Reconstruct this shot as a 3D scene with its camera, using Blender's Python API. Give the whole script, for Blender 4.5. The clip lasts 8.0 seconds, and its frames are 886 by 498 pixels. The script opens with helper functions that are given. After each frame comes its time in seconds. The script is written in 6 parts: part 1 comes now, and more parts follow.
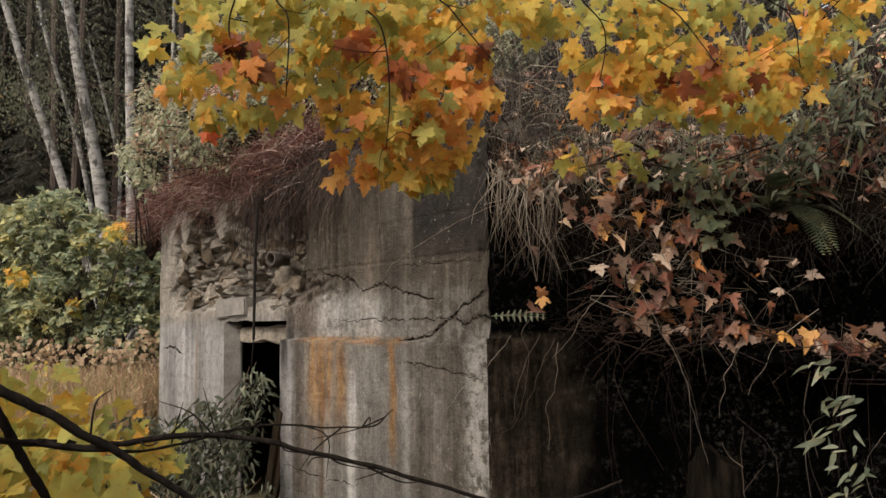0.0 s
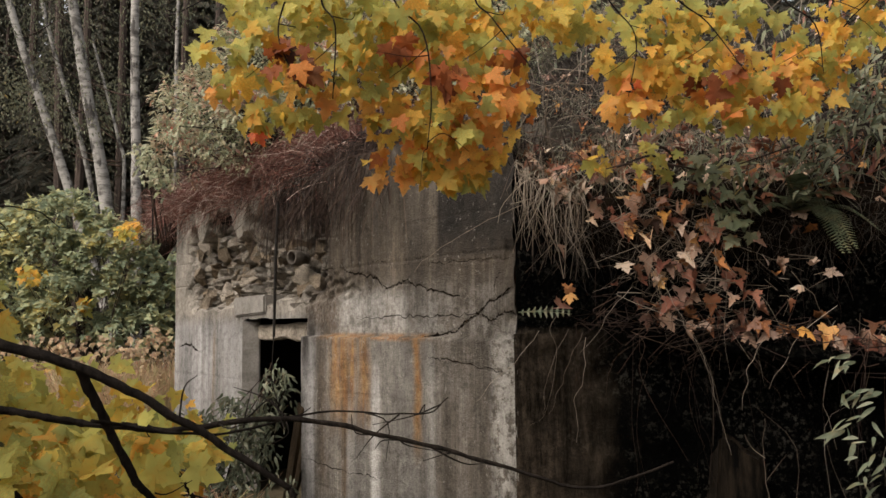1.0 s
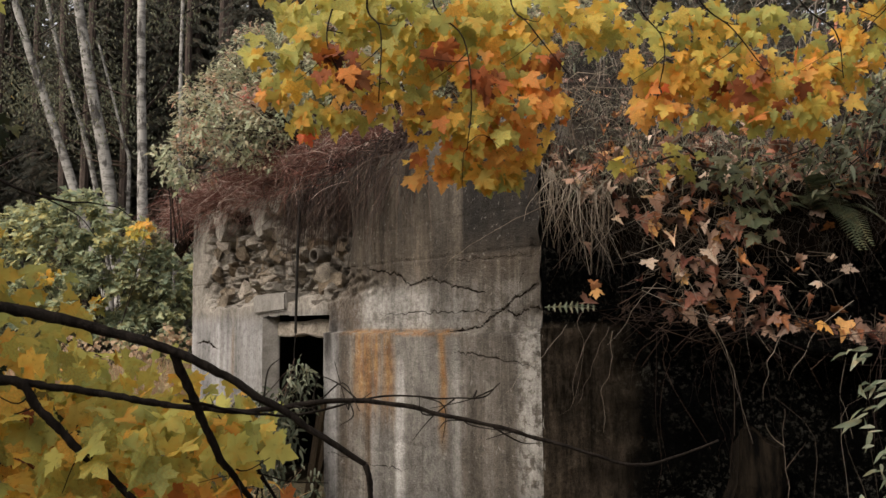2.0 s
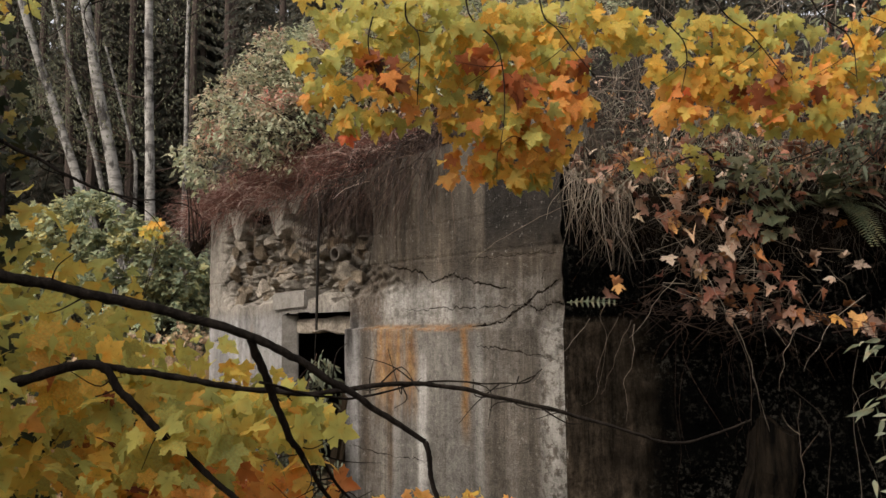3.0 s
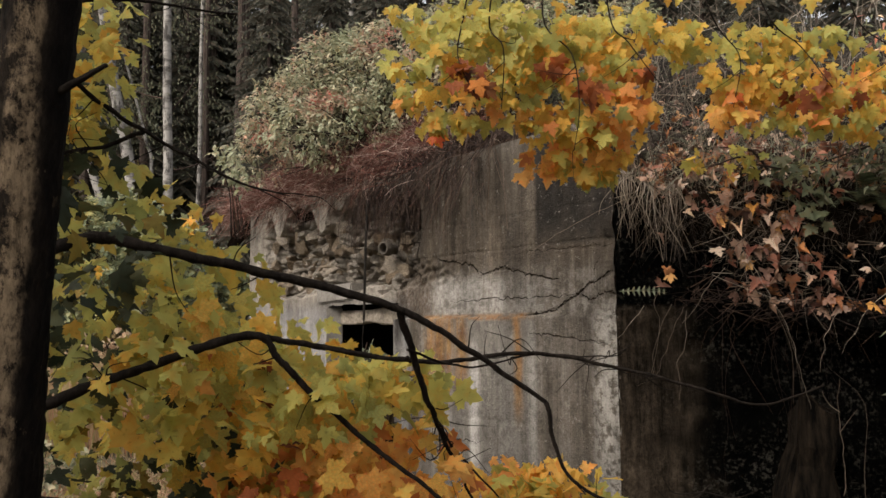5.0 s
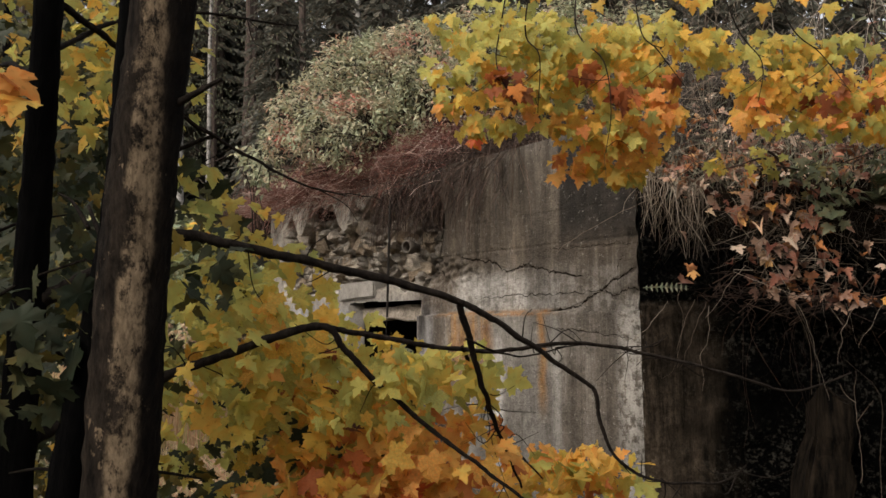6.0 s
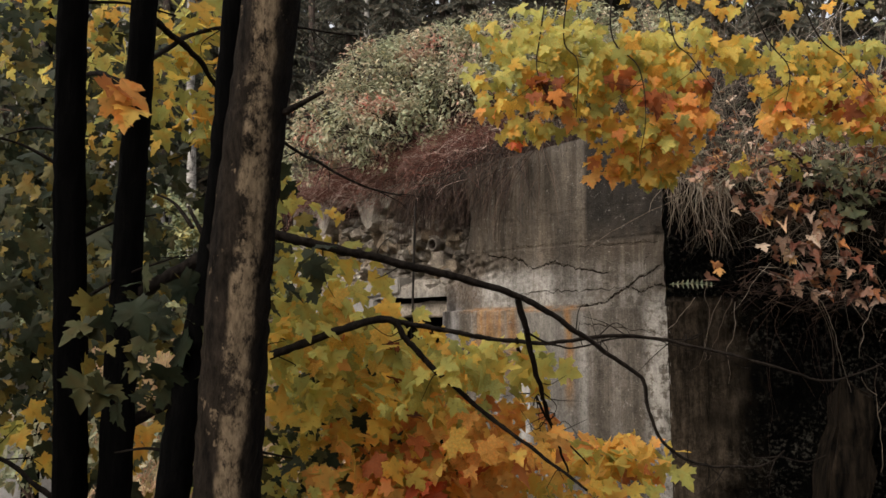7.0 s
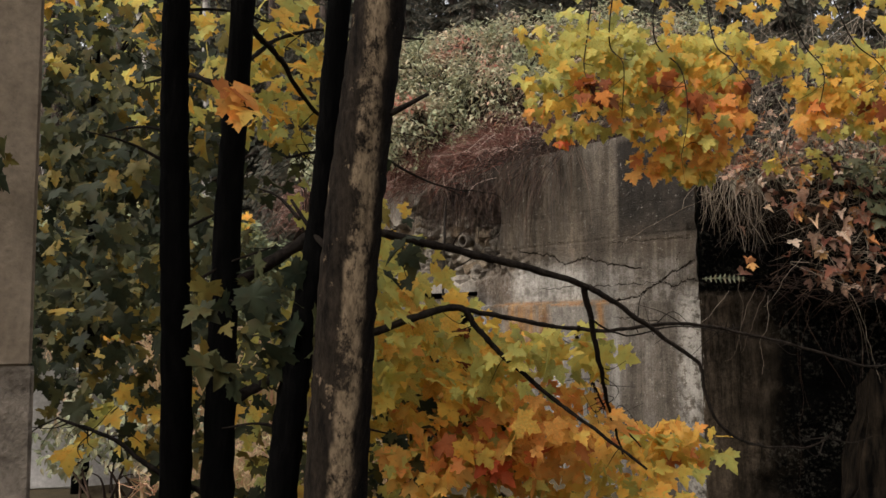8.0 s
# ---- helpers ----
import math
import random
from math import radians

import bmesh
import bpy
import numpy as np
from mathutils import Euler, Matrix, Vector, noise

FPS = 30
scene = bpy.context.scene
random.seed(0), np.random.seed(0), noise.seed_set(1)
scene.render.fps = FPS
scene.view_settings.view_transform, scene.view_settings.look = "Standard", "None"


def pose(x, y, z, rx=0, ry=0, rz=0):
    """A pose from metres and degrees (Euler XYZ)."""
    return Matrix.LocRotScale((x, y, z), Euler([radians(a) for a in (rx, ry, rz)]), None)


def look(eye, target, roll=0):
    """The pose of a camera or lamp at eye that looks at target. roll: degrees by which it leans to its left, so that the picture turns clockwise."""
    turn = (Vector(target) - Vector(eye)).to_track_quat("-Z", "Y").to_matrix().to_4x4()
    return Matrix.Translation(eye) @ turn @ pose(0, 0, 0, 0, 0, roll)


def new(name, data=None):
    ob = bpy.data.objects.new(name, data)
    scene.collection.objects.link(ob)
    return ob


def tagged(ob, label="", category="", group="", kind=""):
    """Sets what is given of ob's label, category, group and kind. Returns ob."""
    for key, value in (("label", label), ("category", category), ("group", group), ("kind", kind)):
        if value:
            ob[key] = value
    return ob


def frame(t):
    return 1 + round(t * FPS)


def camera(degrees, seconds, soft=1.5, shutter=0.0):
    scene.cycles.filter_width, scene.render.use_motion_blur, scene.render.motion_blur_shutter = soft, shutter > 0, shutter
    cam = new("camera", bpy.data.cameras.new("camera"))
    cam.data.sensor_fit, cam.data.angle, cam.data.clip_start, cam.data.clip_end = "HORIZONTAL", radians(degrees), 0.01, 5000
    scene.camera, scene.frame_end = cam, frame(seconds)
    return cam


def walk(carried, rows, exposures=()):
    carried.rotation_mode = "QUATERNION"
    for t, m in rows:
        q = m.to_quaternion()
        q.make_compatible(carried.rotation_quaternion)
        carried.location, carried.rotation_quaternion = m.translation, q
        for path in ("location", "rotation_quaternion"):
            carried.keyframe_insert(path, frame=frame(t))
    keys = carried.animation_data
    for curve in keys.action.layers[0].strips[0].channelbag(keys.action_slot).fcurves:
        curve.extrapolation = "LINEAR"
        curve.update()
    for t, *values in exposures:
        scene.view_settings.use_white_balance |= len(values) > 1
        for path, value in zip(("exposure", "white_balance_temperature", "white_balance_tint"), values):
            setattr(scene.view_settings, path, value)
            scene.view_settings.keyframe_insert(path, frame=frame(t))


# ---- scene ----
cam = camera(56.7, 8.0)
METRES, EYE, TILT, LEAN, TURN = 3.0, 2.1, 5.0, 0.8, 0.0
EXPOSURE, KELVIN, TINT = 0.76, 6900, 12
SKY, SUN = 0.17, 0.6
ROWS = [
    (0.0, 0.0, 0.0, 0.0, -0.0, 0.0, -0.0),
    (0.5, -0.0378, -0.0282, -0.0023, -0.12, 0.01, -0.07),
    (1.0, -0.0806, -0.0588, -0.0078, -0.29, 0.08, -0.13),
    (1.5, -0.1249, -0.0931, -0.0125, -0.45, 0.12, -0.18),
    (3.0, -0.2403, -0.2115, -0.0296, -0.67, 0.25, -0.16),
    (3.5, -0.282, -0.2494, -0.0315, -0.75, 0.2, -0.16),
    (4.0, -0.329, -0.2894, -0.0353, -0.83, 0.17, -0.22),
    (4.5, -0.3817, -0.3334, -0.0444, -0.93, 0.24, -0.28),
    (6.0, -0.5243, -0.4724, -0.0575, -0.96, 0.22, -0.24),
    (6.5, -0.572, -0.517, -0.0573, -0.93, 0.14, -0.24),
    (7.0, -0.6259, -0.5606, -0.0582, -0.87, 0.06, -0.31),
    (7.5, -0.6905, -0.6035, -0.0671, -0.9, 0.09, -0.41),
    (8.0, -0.7533, -0.6485, -0.0725, -0.77, 0.02, -0.4),
]
walk(cam, [(t, pose(0, 0, EYE, TILT, LEAN, TURN) @ pose(METRES * x, METRES * y, METRES * z, 90 + pitch, roll, yaw)) for t, x, y, z, yaw, pitch, roll in ROWS],
     exposures=[(0.0, EXPOSURE, KELVIN, TINT), (8.0, EXPOSURE, KELVIN, TINT)])

# ---- light: overcast autumn sky over a forest clearing ----
world = bpy.data.worlds.new("world")
scene.world = world
world.use_nodes = True
wn = world.node_tree
sky = wn.nodes.new("ShaderNodeTexSky")
sky.sky_type, sky.sun_disc = "NISHITA", False
sky.sun_elevation, sky.sun_rotation = radians(48), radians(-125)
sky.air_density, sky.dust_density, sky.ozone_density = 1.0, 6.0, 0.6
wn.nodes["Background"].inputs["Strength"].default_value = SKY
grey = wn.nodes.new("ShaderNodeHueSaturation")
grey.inputs["Saturation"].default_value = 0.3
wn.links.new(sky.outputs[0], grey.inputs["Color"])
wn.links.new(grey.outputs[0], wn.nodes["Background"].inputs["Color"])
sun = new("overcast_sun", bpy.data.lights.new("overcast_sun", "SUN"))
sun.data.energy, sun.data.angle, sun.data.color = SUN, radians(25), (1.0, 0.96, 0.9)
sun.matrix_world = look((-8, -5.5, 11), (0, 6, 1))


# ---- materials ----
class Nodes:
    """Small helper that strings shader nodes together."""

    def __init__(self, name, rough=0.8, spec=0.2):
        self.mat = bpy.data.materials.new(name)
        self.mat.use_nodes = True
        self.t = self.mat.node_tree
        self.bsdf = self.t.nodes["Principled BSDF"]
        self.bsdf.inputs["Roughness"].default_value = rough
        self.bsdf.inputs["Specular IOR Level"].default_value = spec

    def node(self, kind, **values):
        n = self.t.nodes.new(kind)
        for key, value in values.items():
            if key in n.inputs:
                self.put(n.inputs[key], value)
        return n

    def put(self, socket, value):
        if isinstance(value, bpy.types.NodeSocket):
            self.t.links.new(value, socket)
        else:
            socket.default_value = value

    def coord(self, scale=(1, 1, 1), kind="Object", shift=(0, 0, 0)):
        c = self.t.nodes.new("ShaderNodeTexCoord")
        m = self.t.nodes.new("ShaderNodeMapping")
        m.inputs["Scale"].default_value = scale
        m.inputs["Location"].default_value = shift
        self.t.links.new(c.outputs[kind], m.inputs["Vector"])
        return m.outputs[0]

    def noise(self, scale, detail=4, rough=0.6, vector=None, stretch=None):
        n = self.t.nodes.new("ShaderNodeTexNoise")
        n.inputs["Scale"].default_value, n.inputs["Detail"].default_value, n.inputs["Roughness"].default_value = scale, detail, rough
        self.t.links.new(vector or self.coord(stretch or (1, 1, 1)), n.inputs["Vector"])
        return n.outputs["Fac"]

    def ramp(self, fac, stops):
        r = self.t.nodes.new("ShaderNodeValToRGB")
        el = r.color_ramp.elements
        while len(el) < len(stops):
            el.new(0.5)
        for e, (at, col) in zip(el, stops):
            e.position = at
            e.color = (*col, 1) if isinstance(col, tuple) else (col, col, col, 1)
        self.put(r.inputs[0], fac)
        return r.outputs[0]

    def mix(self, fac, a, b, mode="MIX"):
        m = self.t.nodes.new("ShaderNodeMix")
        m.data_type, m.blend_type = "RGBA", mode
        self.put(m.inputs[0], fac)
        self.put(m.inputs[6], a if not isinstance(a, tuple) else (*a, 1))
        self.put(m.inputs[7], b if not isinstance(b, tuple) else (*b, 1))
        return m.outputs[2]

    def math(self, op, a, b=0.0, c=0.0, clamp=False):
        m = self.t.nodes.new("ShaderNodeMath")
        m.operation, m.use_clamp = op, clamp
        for s, v in zip(m.inputs, (a, b, c)):
            self.put(s, v)
        return m.outputs[0]

    def box(self, value, lo, hi, soft):
        """1 between lo and hi, with soft borders."""
        up = self.t.nodes.new("ShaderNodeMapRange")
        dn = self.t.nodes.new("ShaderNodeMapRange")
        for n, a, b in ((up, lo - soft, lo + soft), (dn, hi + soft, hi - soft)):
            n.interpolation_type = "SMOOTHSTEP"
            self.put(n.inputs[0], value)
            n.inputs[1].default_value, n.inputs[2].default_value = a, b
        return self.math("MULTIPLY", up.outputs[0], dn.outputs[0])

    def axes(self, kind="Object"):
        c = self.t.nodes.new("ShaderNodeTexCoord")
        s = self.t.nodes.new("ShaderNodeSeparateXYZ")
        self.t.links.new(c.outputs[kind], s.inputs[0])
        return s.outputs

    def each(self):
        """A random number for each object and each loose piece."""
        o = self.t.nodes.new("ShaderNodeObjectInfo").outputs["Random"]
        g = self.t.nodes.new("ShaderNodeNewGeometry").outputs["Random Per Island"]
        return self.math("FRACT", self.math("ADD", o, g))

    def bump(self, height, strength, distance=0.02):
        b = self.t.nodes.new("ShaderNodeBump")
        b.inputs["Strength"].default_value, b.inputs["Distance"].default_value = strength, distance
        self.put(b.inputs["Height"], height)
        self.t.links.new(b.outputs[0], self.bsdf.inputs["Normal"])

    def done(self, colour):
        self.put(self.bsdf.inputs["Base Color"], colour if not isinstance(colour, tuple) else (*colour, 1))
        return self.mat

    def leafy(self, colour, through_share=0.45):
        """Thin leaf: light also comes through it."""
        self.done(colour)
        tr = self.t.nodes.new("ShaderNodeBsdfTranslucent")
        mx = self.t.nodes.new("ShaderNodeMixShader")
        mx.inputs[0].default_value = through_share
        self.put(tr.inputs["Color"], colour)
        self.t.links.new(self.bsdf.outputs[0], mx.inputs[1])
        self.t.links.new(tr.outputs[0], mx.inputs[2])
        self.t.links.new(mx.outputs[0], self.t.nodes["Material Output"].inputs["Surface"])
        return self.mat


def leaf_material(name, stops, share=0.4, rough=0.6, patch=0.0, size=1.3):
    """Leaves of many tints; patch is the share of the tint that goes by drifts of the given size."""
    k = Nodes(name, rough, 0.15)
    fac = k.each()
    if patch:
        drift = k.ramp(k.noise(size, 3, 0.6), [(0.32, 0.0), (0.70, 1.0)])
        fac = k.math("ADD", k.math("MULTIPLY", fac, 1 - patch), k.math("MULTIPLY", drift, patch))
    base = k.ramp(fac, stops)
    turn = k.mix(1.0, base, (1.12, 0.80, 0.62), "MULTIPLY")
    base = k.mix(k.ramp(k.noise(13, 3, 0.6), [(0.46, 0.0), (0.66, 0.75)]), base, turn)
    spots = k.ramp(k.noise(38, 3, 0.6), [(0.58, 1.0), (0.74, 0.5)])
    tone = k.ramp(k.noise(9, 2, 0.5), [(0.3, 0.8), (0.7, 1.12)])
    col = k.mix(1.0, k.mix(0.8, base, spots, "MULTIPLY"), tone, "MULTIPLY")
    return k.leafy(col, share)


def bark_material(name, dark, light, amount=(0.5, 0.62), stretch=(7, 7, 1.6), wet=0.7):
    k = Nodes(name, wet, 0.05)
    plates = k.noise(2.2, 8, 0.75, k.coord(stretch))
    fine = k.noise(40, 4, 0.7, k.coord((1, 1, 0.35)))
    col = k.mix(k.ramp(plates, [(amount[0], 0.0), (amount[1], 1.0)]), dark, light)
    col = k.mix(0.7, col, k.ramp(fine, [(0.3, 0.45), (0.7, 1.2)]), "MULTIPLY")
    k.bump(k.math("ADD", k.math("MULTIPLY", plates, 0.8), k.math("MULTIPLY", fine, 0.5)), 0.9, 0.02)
    return k.done(col)


def trunk_material():
    """Dark bark with a long tan strip, scattered tan patches and a near-black right side."""
    k = Nodes("maple_bark_banded", 0.9, 0.08)
    x, y, z = k.axes()
    ridge = k.noise(2.2, 8, 0.75, k.coord((9, 9, 1.6)))
    spots = k.noise(7, 6, 0.7, k.coord((1, 1, 0.6)))
    fine = k.noise(48, 5, 0.75, k.coord((1, 1, 0.4)))
    col = k.mix(k.ramp(ridge, [(0.35, 0.0), (0.65, 1.0)]), (0.005, 0.004, 0.0035), (0.040, 0.030, 0.022))
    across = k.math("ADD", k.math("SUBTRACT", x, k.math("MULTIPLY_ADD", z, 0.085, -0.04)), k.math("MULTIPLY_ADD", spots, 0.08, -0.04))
    strip = k.math("MULTIPLY", k.box(across, -0.03, 0.055, 0.012), k.math("MULTIPLY", k.ramp(k.noise(1.6, 7, 0.75, k.coord((3, 3, 2.2), shift=(2, 2, 2))), [(0.42, 0.0), (0.49, 1.0)]), k.ramp(k.noise(16, 6, 0.75, k.coord((1.6, 1.6, 0.7))), [(0.37, 0.0), (0.47, 1.0)])))
    patch = k.ramp(k.noise(13, 6, 0.7, k.coord((1, 1, 0.7), shift=(5, 1, 3))), [(0.62, 0.0), (0.66, 0.85)])
    col = k.mix(k.math("MAXIMUM", strip, patch), col, k.mix(ridge, (0.14, 0.10, 0.062), (0.33, 0.25, 0.165)))
    # bark goes near black to the right of the tan strip
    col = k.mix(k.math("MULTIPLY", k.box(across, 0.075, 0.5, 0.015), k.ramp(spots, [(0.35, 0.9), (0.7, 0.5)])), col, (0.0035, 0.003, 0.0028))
    col = k.mix(0.85, col, k.ramp(fine, [(0.34, 0.35), (0.62, 1.25)]), "MULTIPLY")
    k.bump(k.math("ADD", k.math("MULTIPLY", ridge, 1.0), k.math("MULTIPLY", fine, 0.6)), 1.0, 0.03)
    return k.done(col)


def concrete_front():
    """Board-marked old concrete: x runs along the wall from the corner, z up."""
    k = Nodes("concrete_front", 0.92, 0.15)
    x, y, z = k.axes()
    mott = k.noise(1.7, 8, 0.7)
    blot = k.noise(5.5, 8, 0.75)
    fine = k.noise(45, 5, 0.75)
    streak = k.noise(1.0, 6, 0.7, k.coord((5.5, 1, 0.22)))
    drip = k.noise(1.0, 7, 0.7, k.coord((7.5, 1, 0.5), shift=(4, 0, 2)))
    hair = k.noise(1.0, 5, 0.75, k.coord((38, 1, 1.3), shift=(1, 0, 7)))
    col = k.mix(k.ramp(mott, [(0.32, 0.0), (0.66, 1.0)]), (0.092, 0.078, 0.061), (0.195, 0.175, 0.150))
    # each shuttering board has its own tone
    wn = k.t.nodes.new("ShaderNodeTexWhiteNoise")
    wn.noise_dimensions = "1D"
    k.put(wn.inputs["W"], k.math("FLOOR", k.math("DIVIDE", k.math("MULTIPLY_ADD", mott, 0.03, x), 0.163)))
    col = k.mix(0.75, col, k.ramp(wn.outputs["Value"], [(0.0, 0.78), (1.0, 1.15)]), "MULTIPLY")
    col = k.mix(k.ramp(streak, [(0.47, 0.0), (0.62, 0.62)]), col, (0.05, 0.041, 0.031))
    # lime that bled out and ran down
    col = k.mix(k.ramp(drip, [(0.57, 0.0), (0.68, 0.6)]), col, (0.30, 0.28, 0.25))
    pale = k.math("MULTIPLY", k.box(x, 3.25, 8.0, 0.35), k.box(z, -0.5, 2.15, 0.15))
    col = k.mix(k.math("MULTIPLY", pale, k.ramp(drip, [(0.3, 0.25), (0.6, 0.9)])), col, (0.36, 0.35, 0.34))
    band = k.math("MULTIPLY", k.box(z, 1.97, 2.42, 0.09), k.ramp(blot, [(0.45, 0.0), (0.56, 0.75)]))
    col = k.mix(k.math("MULTIPLY", band, k.box(x, 0.1, 2.6, 0.2)), col, (0.33, 0.31, 0.275))
    raw = k.math("MULTIPLY", k.box(x, 3.1, 8.0, 0.4), k.box(z, 2.15, 3.8, 0.15))
    col = k.mix(k.math("MULTIPLY", raw, k.ramp(blot, [(0.36, 0.3), (0.55, 0.9)])), col, (0.36, 0.325, 0.275))
    # smoother grey field below the step, and the lime-washed strip above it
    calm = k.math("MULTIPLY", k.box(k.math("MULTIPLY_ADD", blot, 0.3, k.math("ADD", x, -0.15)), 0.98, 2.45, 0.12), k.box(z, -0.5, 1.93, 0.05))
    col = k.mix(k.math("MULTIPLY", calm, 0.55), col, (0.205, 0.193, 0.173))
    limed = k.math("MULTIPLY", k.box(x, 0.9, 2.75, 0.25), k.box(k.math("MULTIPLY_ADD", blot, 0.2, k.math("ADD", z, -0.1)), 1.97, 2.36, 0.08))
    col = k.mix(k.math("MULTIPLY", limed, k.ramp(blot, [(0.4, 0.25), (0.55, 0.8)])), col, (0.37, 0.355, 0.325))
    crumb = k.math("MULTIPLY", k.box(k.math("MULTIPLY_ADD", blot, 0.5, k.math("ADD", x, -0.25)), 2.65, 3.4, 0.12), k.box(z, 1.95, 2.62, 0.12))
    col = k.mix(k.math("MULTIPLY", crumb, k.ramp(k.noise(19, 6, 0.75), [(0.42, 0.95), (0.60, 0.2)])), col, (0.085, 0.06, 0.041))
    # sharp-edged runs of dirt and lime
    thread = k.noise(1.0, 7, 0.8, k.coord((15, 1, 0.5), shift=(9, 0, 3)))
    col = k.mix(k.ramp(thread, [(0.54, 0.0), (0.60, 0.25)]), col, (0.30, 0.28, 0.25))
    col = k.mix(k.ramp(thread, [(0.40, 0.28), (0.46, 0.0)]), col, (0.055, 0.045, 0.035))
    # single runs: pale lime and dark water marks
    for lo, hi, z0, z1, tone, much in ((3.06, 3.30, 0.2, 1.9, (0.33, 0.32, 0.31), 0.7), (2.80, 2.98, 0.4, 1.9, (0.07, 0.05, 0.034), 0.75), (1.78, 1.90, -0.3, 1.62, (0.46, 0.44, 0.41), 0.95), (2.36, 2.50, 0.3, 1.8, (0.075, 0.048, 0.026), 0.85),
                                       (0.93, 1.05, -0.3, 1.85, (0.33, 0.315, 0.29), 0.75), (1.20, 1.5, -0.3, 1.9, (0.17, 0.158, 0.142), 0.5), (2.25, 2.4, -0.3, 1.3, (0.27, 0.255, 0.235), 0.6),
                                       (0.2, 0.5, -0.3, 1.7, (0.075, 0.062, 0.048), 0.65), (0.62, 0.8, -0.3, 1.5, (0.085, 0.07, 0.055), 0.6), (1.05, 1.16, 2.4, 3.3, (0.30, 0.26, 0.21), 0.9), (1.45, 1.7, 2.4, 3.4, (0.15, 0.13, 0.105), 0.6),
                                       (3.18, 3.34, 1.6, 2.12, (0.028, 0.023, 0.019), 0.95), (2.05, 2.22, 2.6, 3.8, (0.04, 0.032, 0.024), 0.8), (2.55, 2.85, 2.45, 3.8, (0.045, 0.035, 0.026), 0.85), (6.0, 6.12, -0.3, 2.0, (0.20, 0.14, 0.085), 0.6), (5.3, 5.9, -0.3, 2.0, (0.27, 0.26, 0.245), 0.5), (6.9, 7.2, -0.3, 2.0, (0.14, 0.135, 0.13), 0.6)):
        m = k.math("MULTIPLY", k.box(k.math("MULTIPLY_ADD", streak, 0.22, k.math("ADD", x, -0.11)), lo, hi, 0.05), k.box(z, z0, z1, 0.2))
        col = k.mix(k.math("MULTIPLY", m, k.ramp(drip, [(0.3, 0.35 * much), (0.55, much)])), col, tone)
    # dark weathered head, also dimming the strongly lit wall; darkest beside the corner
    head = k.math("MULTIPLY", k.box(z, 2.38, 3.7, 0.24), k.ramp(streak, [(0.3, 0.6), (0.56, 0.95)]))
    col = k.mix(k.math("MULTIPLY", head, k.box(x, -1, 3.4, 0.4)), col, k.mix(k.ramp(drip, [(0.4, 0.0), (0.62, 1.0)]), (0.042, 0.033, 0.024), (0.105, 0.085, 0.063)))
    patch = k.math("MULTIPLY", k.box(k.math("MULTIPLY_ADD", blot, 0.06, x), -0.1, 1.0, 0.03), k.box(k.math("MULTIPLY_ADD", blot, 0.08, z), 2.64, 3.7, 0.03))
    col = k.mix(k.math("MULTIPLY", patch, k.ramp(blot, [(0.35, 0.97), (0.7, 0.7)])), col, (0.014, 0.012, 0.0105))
    # streaky stain below the dark head, thinning downwards; also dims the lit cracked strip
    dim_brown = k.math("MULTIPLY", k.box(x, -0.2, 1.5, 0.25), k.math("MULTIPLY", k.box(z, 2.0, 2.75, 0.12), k.ramp(drip, [(0.36, 0.85), (0.6, 0.2)])))
    col = k.mix(dim_brown, col, (0.060, 0.048, 0.036))
    # dirt in the shot-away zone
    dirt = k.math("MULTIPLY", k.box(y, -1.0, -0.09, 0.06), k.ramp(blot, [(0.35, 0.55), (0.55, 0.0)]))
    col = k.mix(dirt, col, (0.085, 0.062, 0.042))
    # rust that ran down from the step
    wob = k.math("MULTIPLY_ADD", mott, 0.16, k.math("ADD", x, -0.08))
    run = k.math("MULTIPLY", k.box(wob, 1.13, 1.23, 0.05), k.box(z, 1.0, 2.15, 0.22))
    wide = k.math("MULTIPLY", k.box(wob, 1.98, 2.72, 0.10), k.box(z, 1.15, 2.05, 0.30))
    rust = k.math("MAXIMUM", k.math("MULTIPLY", run, k.ramp(blot, [(0.3, 0.6), (0.55, 1.0)])), k.math("MULTIPLY", wide, k.ramp(drip, [(0.42, 0.9), (0.60, 0.22)])))
    lip = k.math("MULTIPLY", k.box(z, 1.90, 1.98, 0.02), k.box(x, 1.0, 2.9, 0.15))
    rust = k.math("MAXIMUM", rust, k.math("MULTIPLY", lip, k.ramp(blot, [(0.42, 0.0), (0.56, 0.75)])))
    rust = k.math("MULTIPLY", rust, k.box(z, -1.0, 1.965, 0.02))
    col = k.mix(rust, col, k.mix(k.ramp(blot, [(0.35, 0.0), (0.65, 1.0)]), (0.33, 0.195, 0.075), (0.20, 0.085, 0.03)))
    # flaking pale edge beside the corner, and pale flakes everywhere
    edge = k.math("MULTIPLY", k.box(x, -0.3, 0.16, 0.12), k.math("MULTIPLY", k.box(z, -0.2, 2.0, 0.15), k.ramp(k.noise(11, 7, 0.75), [(0.43, 0.0), (0.50, 0.9)])))
    col = k.mix(edge, col, (0.36, 0.34, 0.305))
    flake = k.ramp(k.noise(16, 8, 0.8), [(0.59, 0.0), (0.63, 0.65)])
    col = k.mix(flake, col, (0.31, 0.29, 0.26))
    pock = k.ramp(k.noise(52, 3, 0.6), [(0.64, 1.0), (0.70, 0.3)])
    col = k.mix(0.75, col, pock, "MULTIPLY")
    col = k.mix(0.42, col, k.ramp(fine, [(0.36, 0.45), (0.6, 1.2)]), "MULTIPLY")
    crust = k.ramp(k.noise(9, 9, 0.8, k.coord(shift=(6, 2, 1))), [(0.40, 0.35), (0.50, 1.0), (0.62, 1.25)])
